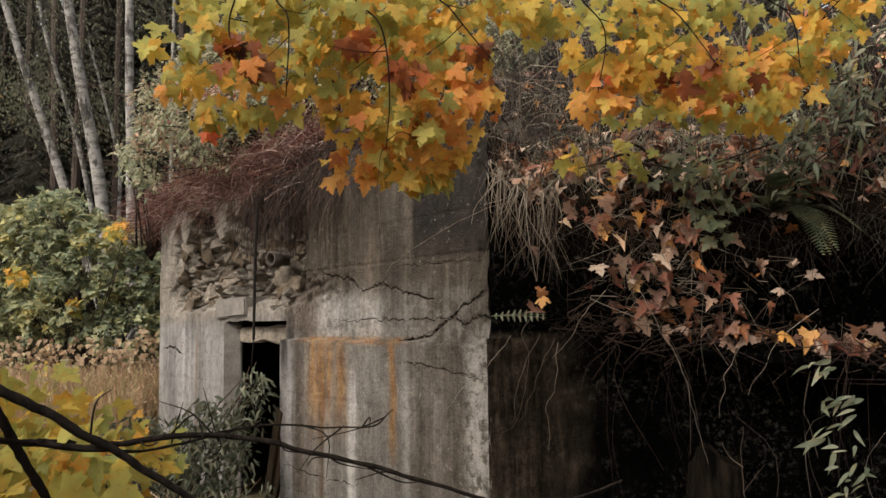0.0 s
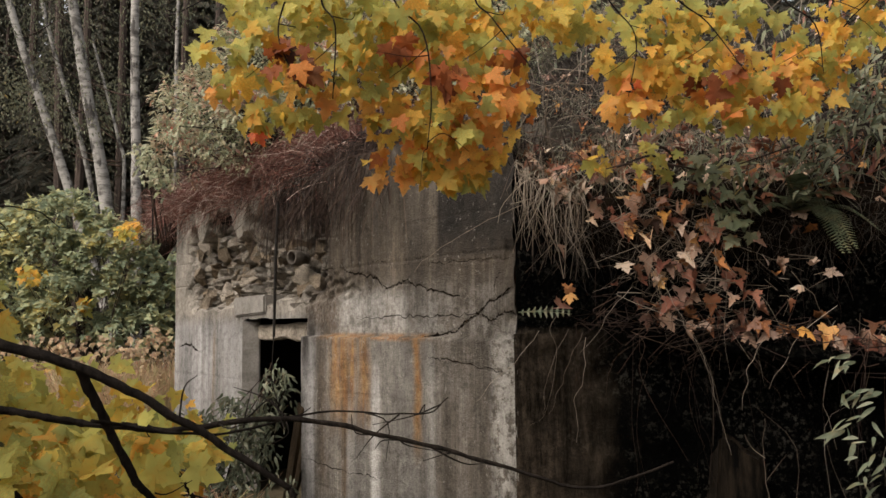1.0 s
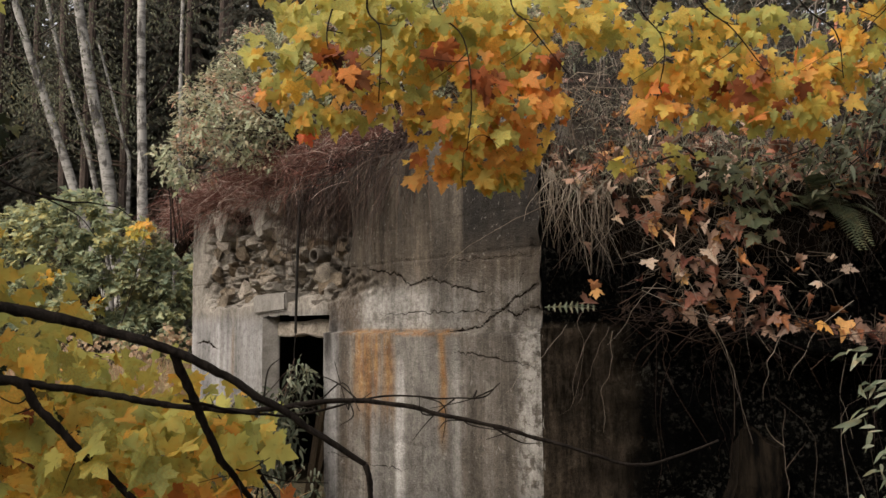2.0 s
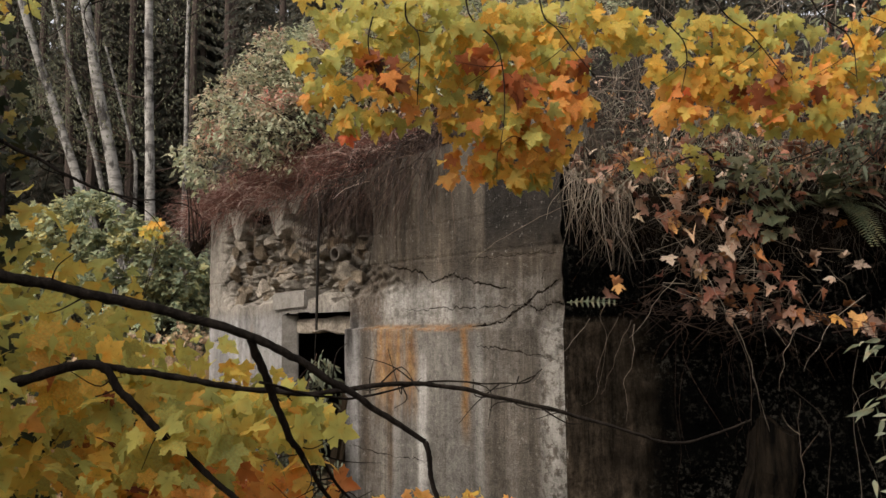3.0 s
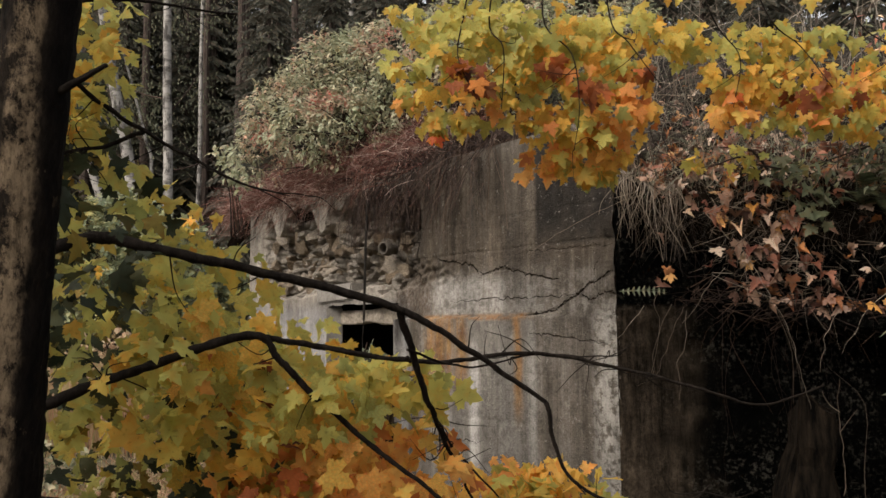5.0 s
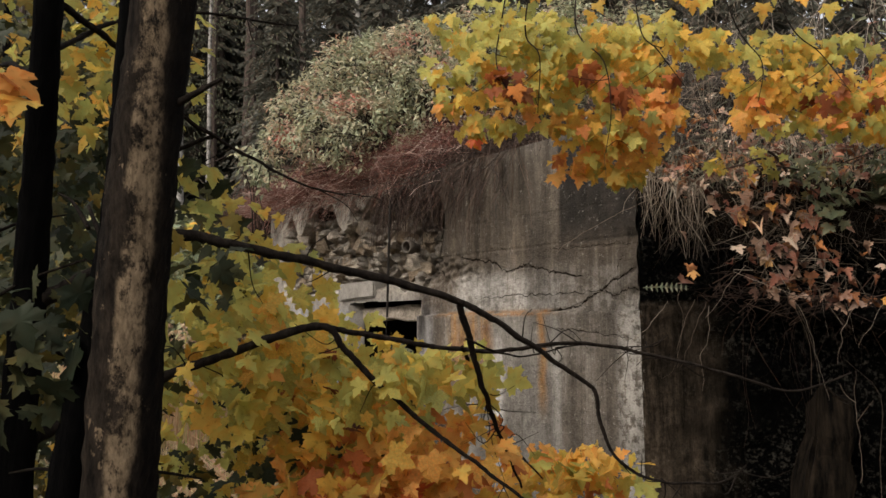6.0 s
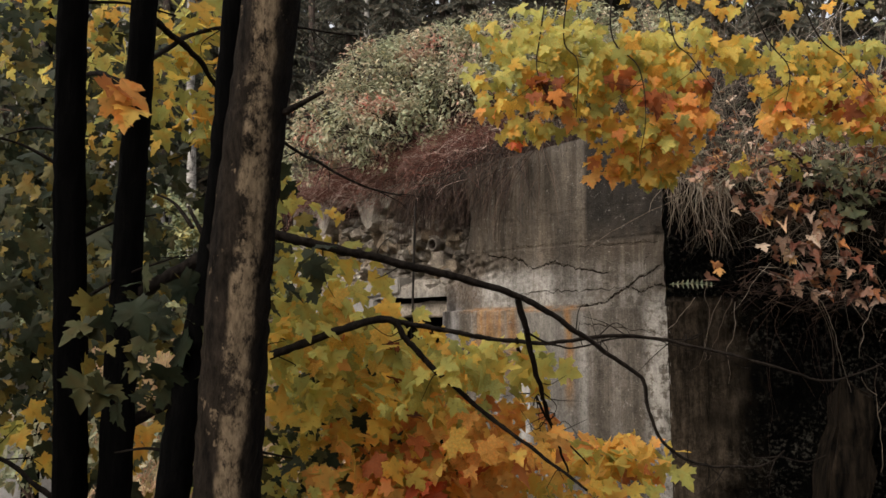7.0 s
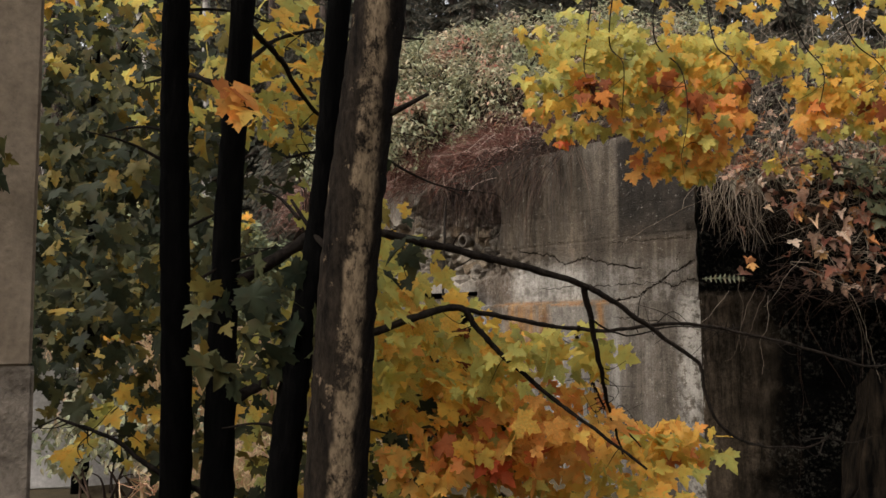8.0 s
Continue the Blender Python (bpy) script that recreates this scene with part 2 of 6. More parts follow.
    col = k.mix(0.5, col, crust, "MULTIPLY")
    col = k.mix(0.08, col, k.ramp(hair, [(0.36, 0.5), (0.6, 1.2)]), "MULTIPLY")
    wash = k.ramp(k.noise(0.9, 6, 0.65, k.coord((1.6, 1, 0.7), shift=(2, 0, 5))), [(0.36, 0.42), (0.62, 1.15)])
    col = k.mix(0.7, col, wash, "MULTIPLY")
    gaps = k.ramp(k.math("PINGPONG", k.math("MULTIPLY_ADD", mott, 0.03, x), 0.0815), [(0.0, 0.0), (0.004, 1.0)])
    k.bump(k.math("ADD", k.math("MULTIPLY", fine, 0.7), k.math("ADD", k.math("MULTIPLY", blot, 0.8), k.math("MULTIPLY", gaps, 0.12))), 1.0, 0.022)
    return k.done(col)


def rough_material(name, a, b, scale=3.0, fine=30.0, bump=0.6, rough=0.9, spec=0.2):
    k = Nodes(name, rough, spec)
    n1, n2 = k.noise(scale, 6, 0.65), k.noise(fine, 4, 0.7)
    col = k.mix(k.ramp(n1, [(0.32, 0.0), (0.68, 1.0)]), a, b)
    col = k.mix(0.6, col, k.ramp(n2, [(0.3, 0.5), (0.68, 1.15)]), "MULTIPLY")
    k.bump(k.math("ADD", n1, k.math("MULTIPLY", n2, 0.5)), bump, 0.03)
    return k.done(col)


def shaded_moss_material():
    """Black growth with paler specks and threads, the overhang's shade held in its near-black colour; beside the corner
    the brown concrete shows below the ledge.
    """
    k = Nodes("shaded_black_moss", 0.95, 0.03)
    x, y, z = k.axes()
    n1, n2, n3 = k.noise(3, 6, 0.7), k.noise(24, 6, 0.8), k.noise(1.0, 6, 0.75, k.coord((16, 16, 2.5)))
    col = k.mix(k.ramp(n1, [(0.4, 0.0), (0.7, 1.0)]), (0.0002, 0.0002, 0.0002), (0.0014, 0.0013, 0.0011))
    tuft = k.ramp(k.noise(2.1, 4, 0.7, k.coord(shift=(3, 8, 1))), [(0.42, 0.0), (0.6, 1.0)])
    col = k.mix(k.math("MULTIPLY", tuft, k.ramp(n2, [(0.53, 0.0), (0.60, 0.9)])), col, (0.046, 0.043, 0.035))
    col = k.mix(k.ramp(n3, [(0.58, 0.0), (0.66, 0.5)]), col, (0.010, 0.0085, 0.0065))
    grain = k.noise(1.0, 7, 0.75, k.coord((7, 7, 0.9)))
    dim_brown = k.mix(k.ramp(grain, [(0.36, 0.0), (0.66, 1.0)]), (0.015, 0.012, 0.009), (0.125, 0.096, 0.069))
    dim_brown = k.mix(0.8, dim_brown, k.ramp(n2, [(0.36, 0.35), (0.62, 1.25)]), "MULTIPLY")
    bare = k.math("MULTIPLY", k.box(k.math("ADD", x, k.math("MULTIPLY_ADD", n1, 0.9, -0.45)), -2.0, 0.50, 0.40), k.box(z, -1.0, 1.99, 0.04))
    col = k.mix(k.math("MULTIPLY", bare, k.ramp(grain, [(0.3, 0.75), (0.55, 1.0)])), col, dim_brown)
    k.bump(k.math("ADD", n2, n3), 1.0, 0.04)
    return k.done(col)


def stone_material():
    k = Nodes("rubble_stone", 0.95, 0.1)
    tone = k.ramp(k.each(), [(0.0, (0.16, 0.115, 0.075)), (0.35, (0.27, 0.215, 0.155)), (0.7, (0.35, 0.295, 0.23)), (1.0, (0.46, 0.40, 0.33))])
    n1, n2 = k.noise(5, 6, 0.7), k.noise(24, 5, 0.75)
    col = k.mix(0.8, tone, k.ramp(n1, [(0.35, 0.4), (0.65, 1.2)]), "MULTIPLY")
    col = k.mix(0.8, col, k.ramp(n2, [(0.35, 0.45), (0.62, 1.2)]), "MULTIPLY")
    k.bump(k.math("ADD", n1, n2), 0.9, 0.04)
    return k.done(col)


def stem_material(name, stops, rough=0.8):
    k = Nodes(name, rough, 0.2)
    col = k.ramp(k.each(), stops)
    col = k.mix(0.6, col, k.ramp(k.noise(14, 3, 0.6), [(0.3, 0.5), (0.7, 1.2)]), "MULTIPLY")
    return k.done(col)


def birch_material():
    k = Nodes("birch_bark", 0.7, 0.2)
    rings = k.noise(1.0, 4, 0.7, k.coord((1.6, 1.6, 4.0)))
    scars = k.noise(1.0, 4, 0.65, k.coord((4.0, 4.0, 1.5), shift=(3, 1, 0)))
    col = k.mix(k.ramp(rings, [(0.47, 0.0), (0.60, 0.85)]), (0.30, 0.285, 0.26), (0.07, 0.062, 0.055))
    col = k.mix(k.ramp(scars, [(0.53, 0.0), (0.60, 0.9)]), col, (0.035, 0.031, 0.028))
    k.bump(rings, 0.4, 0.02)
    return k.done(col)


MAT = dict(
    front=concrete_front(),
    broken=rough_material("broken_concrete", (0.06, 0.048, 0.036), (0.17, 0.152, 0.13), 5, 34, 0.9),
    stone=stone_material(),
    lintel=rough_material("lintel_concrete", (0.15, 0.137, 0.118), (0.30, 0.28, 0.25), 4, 40, 0.5),
    side=rough_material("dark_side_concrete", (0.003, 0.0023, 0.0017), (0.020, 0.0145, 0.010), 3.2, 24, 0.6, 0.85, 0.05),
    black=shaded_moss_material(),
    # pier taken near black to match the shade painted into the face around it
    pier=bark_material("dim_pier", (0.0012, 0.0010, 0.0008), (0.026, 0.019, 0.013), (0.42, 0.74), (6, 6, 0.8), 0.95),
    inside=rough_material("inside_shade", (0.012, 0.011, 0.010), (0.035, 0.031, 0.027), 2, 20, 0.4, 0.95, 0.03),
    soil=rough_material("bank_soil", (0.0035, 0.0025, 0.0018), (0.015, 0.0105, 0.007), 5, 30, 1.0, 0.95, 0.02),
    ground=rough_material("forest_ground", (0.05, 0.04, 0.025), (0.11, 0.085, 0.045), 1.2, 14, 1.0),
    pillar=rough_material("pale_pillar", (0.165, 0.128, 0.09), (0.27, 0.218, 0.16), 1.6, 26, 0.4),
    pillar_low=rough_material("mossy_pillar_foot", (0.06, 0.048, 0.036), (0.34, 0.29, 0.235), 7, 26, 0.8),
    pale_wall=rough_material("pale_wall", (0.5, 0.49, 0.48), (0.66, 0.65, 0.64), 1.3, 20, 0.4),
    pipe=rough_material("clay_pipe", (0.05, 0.042, 0.034), (0.13, 0.112, 0.092), 6, 30, 0.4),
    iron=rough_material("black_iron", (0.008, 0.007, 0.006), (0.025, 0.02, 0.016), 8, 40, 0.3, 0.6),
    plank=bark_material("old_plank", (0.03, 0.021, 0.013), (0.085, 0.06, 0.036), (0.35, 0.65), (9, 9, 0.7)),
    trunk=trunk_material(),
    bark=bark_material("maple_bark", (0.020, 0.015, 0.011), (0.17, 0.125, 0.078), (0.51, 0.58), (6, 6, 1.6), 0.9),
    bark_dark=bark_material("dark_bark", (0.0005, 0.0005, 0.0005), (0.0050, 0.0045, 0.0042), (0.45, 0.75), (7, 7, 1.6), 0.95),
    twig=bark_material("twig_bark", (0.010, 0.008, 0.0065), (0.032, 0.025, 0.020), (0.4, 0.7), (14, 14, 4), 0.85),
    pine=bark_material("pine_bark", (0.05, 0.04, 0.034), (0.12, 0.09, 0.075), (0.4, 0.65), (4, 4, 1)),
    birch=birch_material(),
    gold=leaf_material("maple_leaf_gold", [(0.0, (0.58, 0.48, 0.11)), (0.3, (0.74, 0.50, 0.10)), (0.55, (0.72, 0.40, 0.085)), (0.8, (0.47, 0.45, 0.12)), (1.0, (0.34, 0.36, 0.11))], 0.58),
    orange=leaf_material("maple_leaf_orange", [(0.0, (0.76, 0.49, 0.13)), (0.35, (0.74, 0.37, 0.11)), (0.6, (0.76, 0.54, 0.13)), (0.9, (0.68, 0.27, 0.085)), (1.0, (0.45, 0.17, 0.06))], 0.58),
    olive=leaf_material("maple_leaf_olive", [(0.0, (0.45, 0.45, 0.14)), (0.4, (0.60, 0.55, 0.15)), (0.7, (0.34, 0.37, 0.125)), (0.9, (0.66, 0.50, 0.11)), (1.0, (0.66, 0.39, 0.085))], 0.58),
    # shade on the left-hand foliage is put into this darker leaf green
    green=leaf_material("maple_leaf_shade_green", [(0.0, (0.020, 0.029, 0.017)), (0.5, (0.038, 0.047, 0.024)), (0.85, (0.085, 0.085, 0.032)), (1.0, (0.26, 0.19, 0.04))], 0.35),
    red=leaf_material("maple_leaf_red", [(0.0, (0.56, 0.14, 0.05)), (0.5, (0.48, 0.09, 0.04)), (1.0, (0.58, 0.26, 0.04))]),
    brown=leaf_material("withered_leaf", [(0.0, (0.14, 0.045, 0.02)), (0.5, (0.34, 0.10, 0.03)), (0.7, (0.08, 0.03, 0.018)), (1.0, (0.48, 0.18, 0.04))], 0.3),
    litter=leaf_material("fallen_leaf", [(0.0, (0.38, 0.175, 0.115)), (0.15, (0.12, 0.045, 0.032)), (0.32, (0.44, 0.20, 0.075)), (0.45, (0.05, 0.025, 0.019)), (0.58, (0.48, 0.33, 0.24)), (0.74, (0.15, 0.06, 0.045)), (0.9, (0.64, 0.53, 0.42)), (1.0, (0.58, 0.29, 0.06))], 0.2),
    bush=leaf_material("bush_leaf", [(0.0, (0.135, 0.175, 0.12)), (0.35, (0.24, 0.295, 0.195)), (0.65, (0.37, 0.40, 0.23)), (0.88, (0.52, 0.48, 0.19)), (1.0, (0.64, 0.45, 0.10))], 0.4, patch=0.5, size=0.9),
    pale_leaf=leaf_material("pale_shrub_leaf", [(0.0, (0.17, 0.205, 0.12)), (0.35, (0.31, 0.345, 0.225)), (0.58, (0.43, 0.435, 0.31)), (0.72, (0.47, 0.36, 0.275)), (0.9, (0.42, 0.15, 0.12))], 0.35, patch=0.7, size=1.3),
    birch_leaf=leaf_material("birch_leaf", [(0.0, (0.07, 0.085, 0.055)), (0.5, (0.125, 0.14, 0.095)), (0.9, (0.20, 0.20, 0.13)), (1.0, (0.36, 0.27, 0.08))], 0.3, patch=0.5, size=0.4),
    herb=leaf_material("herb_leaf", [(0.0, (0.045, 0.055, 0.035)), (0.6, (0.09, 0.105, 0.07)), (1.0, (0.19, 0.205, 0.15))], 0.3),
    vine=leaf_material("vine_leaf", [(0.0, (0.07, 0.085, 0.045)), (0.5, (0.13, 0.15, 0.09)), (0.85, (0.23, 0.24, 0.155)), (1.0, (0.33, 0.27, 0.06))], 0.3),
    frond=leaf_material("fern_frond", [(0.0, (0.06, 0.08, 0.045)), (1.0, (0.15, 0.17, 0.10))], 0.3),
    grey_leaf=leaf_material("grey_vine_leaf", [(0.0, (0.09, 0.115, 0.075)), (0.6, (0.18, 0.205, 0.14)), (1.0, (0.31, 0.33, 0.24))], 0.3),
    spruce=leaf_material("spruce_needles", [(0.0, (0.065, 0.072, 0.06)), (0.6, (0.11, 0.115, 0.095)), (1.0, (0.17, 0.155, 0.125))], 0.15, 0.8),
    redstem=stem_material("red_stem", [(0.0, (0.10, 0.036, 0.027)), (0.4, (0.19, 0.075, 0.055)), (0.62, (0.11, 0.06, 0.046)), (0.78, (0.27, 0.165, 0.13)), (1.0, (0.46, 0.36, 0.31))]),
    darkstem=stem_material("dark_stem", [(0.0, (0.015, 0.010, 0.008)), (0.6, (0.04, 0.024, 0.018)), (1.0, (0.10, 0.065, 0.045))]),
    root=stem_material("dry_root", [(0.0, (0.10, 0.075, 0.055)), (0.5, (0.20, 0.16, 0.12)), (1.0, (0.36, 0.31, 0.25))]),
    straw=stem_material("dry_grass", [(0.0, (0.14, 0.13, 0.09)), (0.5, (0.27, 0.25, 0.19)), (0.8, (0.16, 0.18, 0.115)), (1.0, (0.44, 0.40, 0.33))]),
    greystem=stem_material("grey_brown_stem", [(0.0, (0.012, 0.010, 0.0085)), (0.6, (0.04, 0.033, 0.026)), (1.0, (0.13, 0.11, 0.09))]),
    meadow=stem_material("meadow_grass", [(0.0, (0.48, 0.40, 0.21)), (0.4, (0.62, 0.48, 0.31)), (0.7, (0.55, 0.29, 0.20)), (1.0, (0.40, 0.43, 0.18))]),
    weed=leaf_material("dry_weed_leaf", [(0.0, (0.14, 0.105, 0.07)), (0.35, (0.33, 0.24, 0.16)), (0.65, (0.44, 0.34, 0.22)), (0.85, (0.27, 0.28, 0.15)), (1.0, (0.42, 0.22, 0.13))], 0.3, patch=0.4, size=1.5),
)


# ---- building helpers ----
class Geo:
    """Collects vertices and faces for one mesh."""

    def __init__(self):
        self.v, self.f = [], []

    def add(self, verts, faces):
        n = len(self.v)
        self.v += [tuple(p) for p in verts]
        self.f += [tuple(i + n for i in f) for f in faces]

    def mesh(self, name, mat, smooth=False):
        me = bpy.data.meshes.new(name)
        me.from_pydata(self.v, [], self.f)
        me.materials.append(mat)
        if smooth:
            me.polygons.foreach_set("use_smooth", [True] * len(me.polygons))
        me.update()
        return me


def part(name, geo, material, parent=None, label="", smooth=False):
    """Links a Geo, a bmesh or a mesh as one object under its thing."""
    if isinstance(geo, Geo):
        me = geo.mesh(name, material, smooth)
    elif isinstance(geo, bmesh.types.BMesh):
        me = bpy.data.meshes.new(name)
        geo.to_mesh(me)
        geo.free()
        me.materials.append(material)
    else:
        me = geo
    ob = new(name, me)
    ob.parent = parent
    return tagged(ob, label)


def thing(name, label, category, m=None, group="", kind=""):
    ob = new(name)
    ob.matrix_world = m or Matrix()
    ob.empty_display_size = 0.1
    return tagged(ob, label, category, group, kind)


def glide(points, steps):
    """A smooth line through the points."""
    p = [Vector(q) for q in points]
    p = [2 * p[0] - p[1]] + p + [2 * p[-1] - p[-2]]
    out = []
    for i in range(1, len(p) - 2):
        for j in range(steps):
            u = j / steps
            a, b, c, d = p[i - 1], p[i], p[i + 1], p[i + 2]
            out.append(0.5 * ((2 * b) + (c - a) * u + (2 * a - 5 * b + 4 * c - d) * u * u + (3 * b - a - 3 * c + d) * u ** 3))
    return out + [p[-2]]


def tube(geo, points, radii, sides=6, rough=0.0, rng=random):
    """A tapered tube along the points; radii at start and end, or one for each point."""
    pts = [Vector(p) for p in points]
    n = len(pts)
    if len(radii) != n:
        radii = [radii[0] + (radii[-1] - radii[0]) * i / (n - 1) for i in range(n)]
    base = len(geo.v)
    side = Vector((1, 0.13, 0.07))
    for i, p in enumerate(pts):
        d = (pts[min(i + 1, n - 1)] - pts[max(i - 1, 0)]).normalized()
        if abs(d.dot(side.normalized())) > 0.95:
            side = Vector((0.1, 1, 0.2))
        a = (side - d * side.dot(d)).normalized()
        b = d.cross(a)
        side = a
        for j in range(sides):
            w = 2 * math.pi * j / sides
            r = radii[i] * (1 + rough * (rng.random() - 0.5) * 2)
            geo.v.append(tuple(p + (a * math.cos(w) + b * math.sin(w)) * r))
    for i in range(n - 1):
        for j in range(sides):
            k = (j + 1) % sides
            geo.f.append((base + i * sides + j, base + i * sides + k, base + (i + 1) * sides + k, base + (i + 1) * sides + j))
    geo.f.append(tuple(base + j for j in reversed(range(sides))))
    geo.f.append(tuple(base + (n - 1) * sides + j for j in range(sides)))


def half_outline(points):
    return points + [(-x, y) for x, y in reversed(points) if x > 0.001]


# palmate maple leaf, one unit wide, stalk at the origin, tip towards +y
MAPLE = half_outline([(0.0, 0.02), (0.14, -0.06), (0.30, -0.10), (0.46, -0.15), (0.45, -0.02), (0.53, 0.02), (0.43, 0.12), (0.56, 0.17), (0.60, 0.27), (0.76, 0.36), (0.62, 0.43), (0.60, 0.57), (0.45, 0.52), (0.29, 0.49), (0.27, 0.62), (0.38, 0.75), (0.23, 0.78), (0.17, 0.92), (0.0, 1.14)])
OVAL = half_outline([(0.0, 0.0), (0.17, 0.22), (0.22, 0.45), (0.14, 0.75), (0.0, 1.0)])


def leaf_shape(outline, fold, droop, stalk=0.0):
    """Vertices and faces of a leaf, folded along its rib and drooping towards its tip."""
    ring = [(x * (1 - 0.25 * abs(fold)), y, fold * abs(x) - droop * y * y + 0.03 * math.sin(9 * x + 6 * y + 20 * fold)) for x, y in outline]
    cy = 0.36
    verts = [(0.0, cy, -droop * cy * cy)] + ring
    n = len(ring)
    faces = [(0, 1 + i, 1 + (i + 1) % n) for i in range(n)]
    if stalk:
        verts += [(-0.012, 0, 0), (0.012, 0, 0), (0.0, -stalk, 0.12 * stalk)]
        faces.append((n + 1, n + 2, n + 3))
    return verts, faces


MAPLE_SHAPES = [leaf_shape(MAPLE, f, d, 0.35) for f, d in ((0.15, 0.1), (-0.1, 0.3), (0.3, 0.25), (0.05, 0.5))]
CURLED = [leaf_shape(MAPLE, f, d, 0.3) for f, d in ((0.6, 0.5), (0.9, -0.5), (0.3, 0.8), (0.12, 0.15), (-0.5, 0.5), (1.2, 0.3))]
LANCE = half_outline([(0.0, 0.0), (0.10, 0.18), (0.13, 0.38), (0.09, 0.68), (0.0, 1.0)])
LANCE_SHAPES = [leaf_shape(LANCE, f, d) for f, d in ((0.2, 0.3), (0.1, 0.6), (0.4, 0.15))]
OVAL_SHAPES = [leaf_shape(OVAL, f, d) for f, d in ((0.2, 0.2), (0.1, 0.5), (0.4, 0.3))]


def leaf_pose(place, tip, face, size, rng):
    """Puts a leaf at place, its tip towards tip, its face towards face, with some scatter."""
    y = (Vector(tip) + Vector((rng.gauss(0, 0.45), rng.gauss(0, 0.45), rng.gauss(0, 0.35)))).normalized()
    f = Vector(face) + Vector((rng.gauss(0, 0.45), rng.gauss(0, 0.45), rng.gauss(0, 0.45)))
    x = y.cross(f)
    x = x.normalized() if x.length > 0.05 else y.orthogonal().normalized()
    z = x.cross(y)
    m = Matrix((x, y, z)).transposed().to_4x4()
    return Matrix.Translation(place) @ m @ Matrix.Scale(size, 4)


def foliage(parent, places, shapes, mat, size, tip, face, rng, name="leaf", single=0):
    """Leaves at the places: the first `single` ones as parts of their own, the rest in one mesh."""
    meshes = []
    for v, f in shapes:
        g = Geo()
        g.add(v, f)
        meshes.append(g.mesh(name, mat, True))
    rest = Geo()
    for i, p in enumerate(places):
        s = rng.uniform(*size)
        m = leaf_pose(p, tip(p) if callable(tip) else tip, face, s, rng)
        k = rng.randrange(len(shapes))
        if i < single:
            ob = part(name, meshes[k], mat, parent)
            ob.matrix_parent_inverse = Matrix()
            ob.matrix_basis = m if parent is None else parent.matrix_world.inverted() @ m
        else:
            inv = m if parent is None else parent.matrix_world.inverted() @ m
            rest.add([inv @ Vector(v) for v in shapes[k][0]], shapes[k][1])
    if rest.v:
        return tagged(part("foliage", rest, mat, parent, smooth=True), kind="stuff")


def blob(rng, centre, radii, count, hollow=0.0):
    """Random places in an ellipsoid."""
    out = []
    while len(out) < count:
        d = Vector((rng.uniform(-1, 1), rng.uniform(-1, 1), rng.uniform(-1, 1)))
        if hollow <= d.length <= 1:
            out.append(Vector(centre) + Vector((d.x * radii[0], d.y * radii[1], d.z * radii[2])))
    return out


def box_bm(size, bevel=0.01, shift=(0, 0, 0)):
    bm = bmesh.new()
    bmesh.ops.create_cube(bm, size=1.0, matrix=Matrix.Translation(shift) @ Matrix.Diagonal((*size, 1)))
    bmesh.ops.bevel(bm, geom=bm.edges[:], offset=bevel, segments=2, affect="EDGES")
    return bm


def chunk(size, seed):
    """A broken stone: a block with random pieces split off."""
    rr = random.Random(seed)
    bm = bmesh.new()
    bmesh.ops.create_cube(bm, size=0.9)
    for i in range(9):
        n = Vector((rr.gauss(0, 1), rr.gauss(0, 1), rr.gauss(0, 1))).normalized()
        cut = bmesh.ops.bisect_plane(bm, geom=bm.verts[:] + bm.edges[:] + bm.faces[:], plane_co=n * rr.uniform(0.26, 0.42), plane_no=n, clear_outer=True)
        rim = [e for e in cut["geom_cut"] if isinstance(e, bmesh.types.BMEdge)]
        if rim:
            bmesh.ops.edgenet_fill(bm, edges=rim)
    bmesh.ops.triangulate(bm, faces=bm.faces[:])
    bmesh.ops.subdivide_edges(bm, edges=bm.edges[:], cuts=1, use_grid_fill=True)
    bmesh.ops.recalc_face_normals(bm, faces=bm.faces[:])
    for v in bm.verts:
        v.co *= 1 + 0.16 * noise.noise(v.co * 4 + Vector((seed, 0, 0)))
        v.co = Vector((v.co.x * size[0], v.co.y * size[1], v.co.z * size[2]))
    return bm

# ---- ground ----
def ground_height(x, y):
    far = max(0.0, math.hypot(x, y - 4) - 13)
    return 0.10 * noise.noise((x * 0.35, y * 0.35, 0)) + 0.035 * noise.noise((x * 1.7, y * 1.7, 3)) + min(far * 0.045, 2.2)


def ground():
    line = [-2500, -900, -350, -150, -80, -50] + [-36 + 0.9 * i for i in range(81)] + [50, 80, 150, 350, 900, 2500]
    g = Geo()
    n = len(line)
    g.add([(x, y + 8, ground_height(x, y + 8)) for y in line for x in line],
          [(j * n + i, j * n + i + 1, (j + 1) * n + i + 1, (j + 1) * n + i) for j in range(n - 1) for i in range(n - 1)])
    return tagged(part("ground", g, MAT["ground"], None, smooth=True), "brown forest ground covered with leaf litter", "ground", kind="structure")


ground()

# ---- bunker: front wall frame (x along the wall, y outwards) and side wall frame (x along the wall, -y outwards) ----
CORNER = Vector((0.33, 6.07, 0))
FRONT = Matrix.Translation(CORNER) @ Matrix.Rotation(math.atan2(0.805, -0.593), 4, "Z")
SIDE = Matrix.Translation(CORNER) @ Matrix.Rotation(math.atan2(-0.17, 0.985), 4, "Z")
LENGTH, TOP, DOOR = 7.62, 3.72, (3.36, 5.10, 2.13)

bunker = thing("bunker", "overgrown ruined concrete bunker with crumbling front wall", "bunker", FRONT)


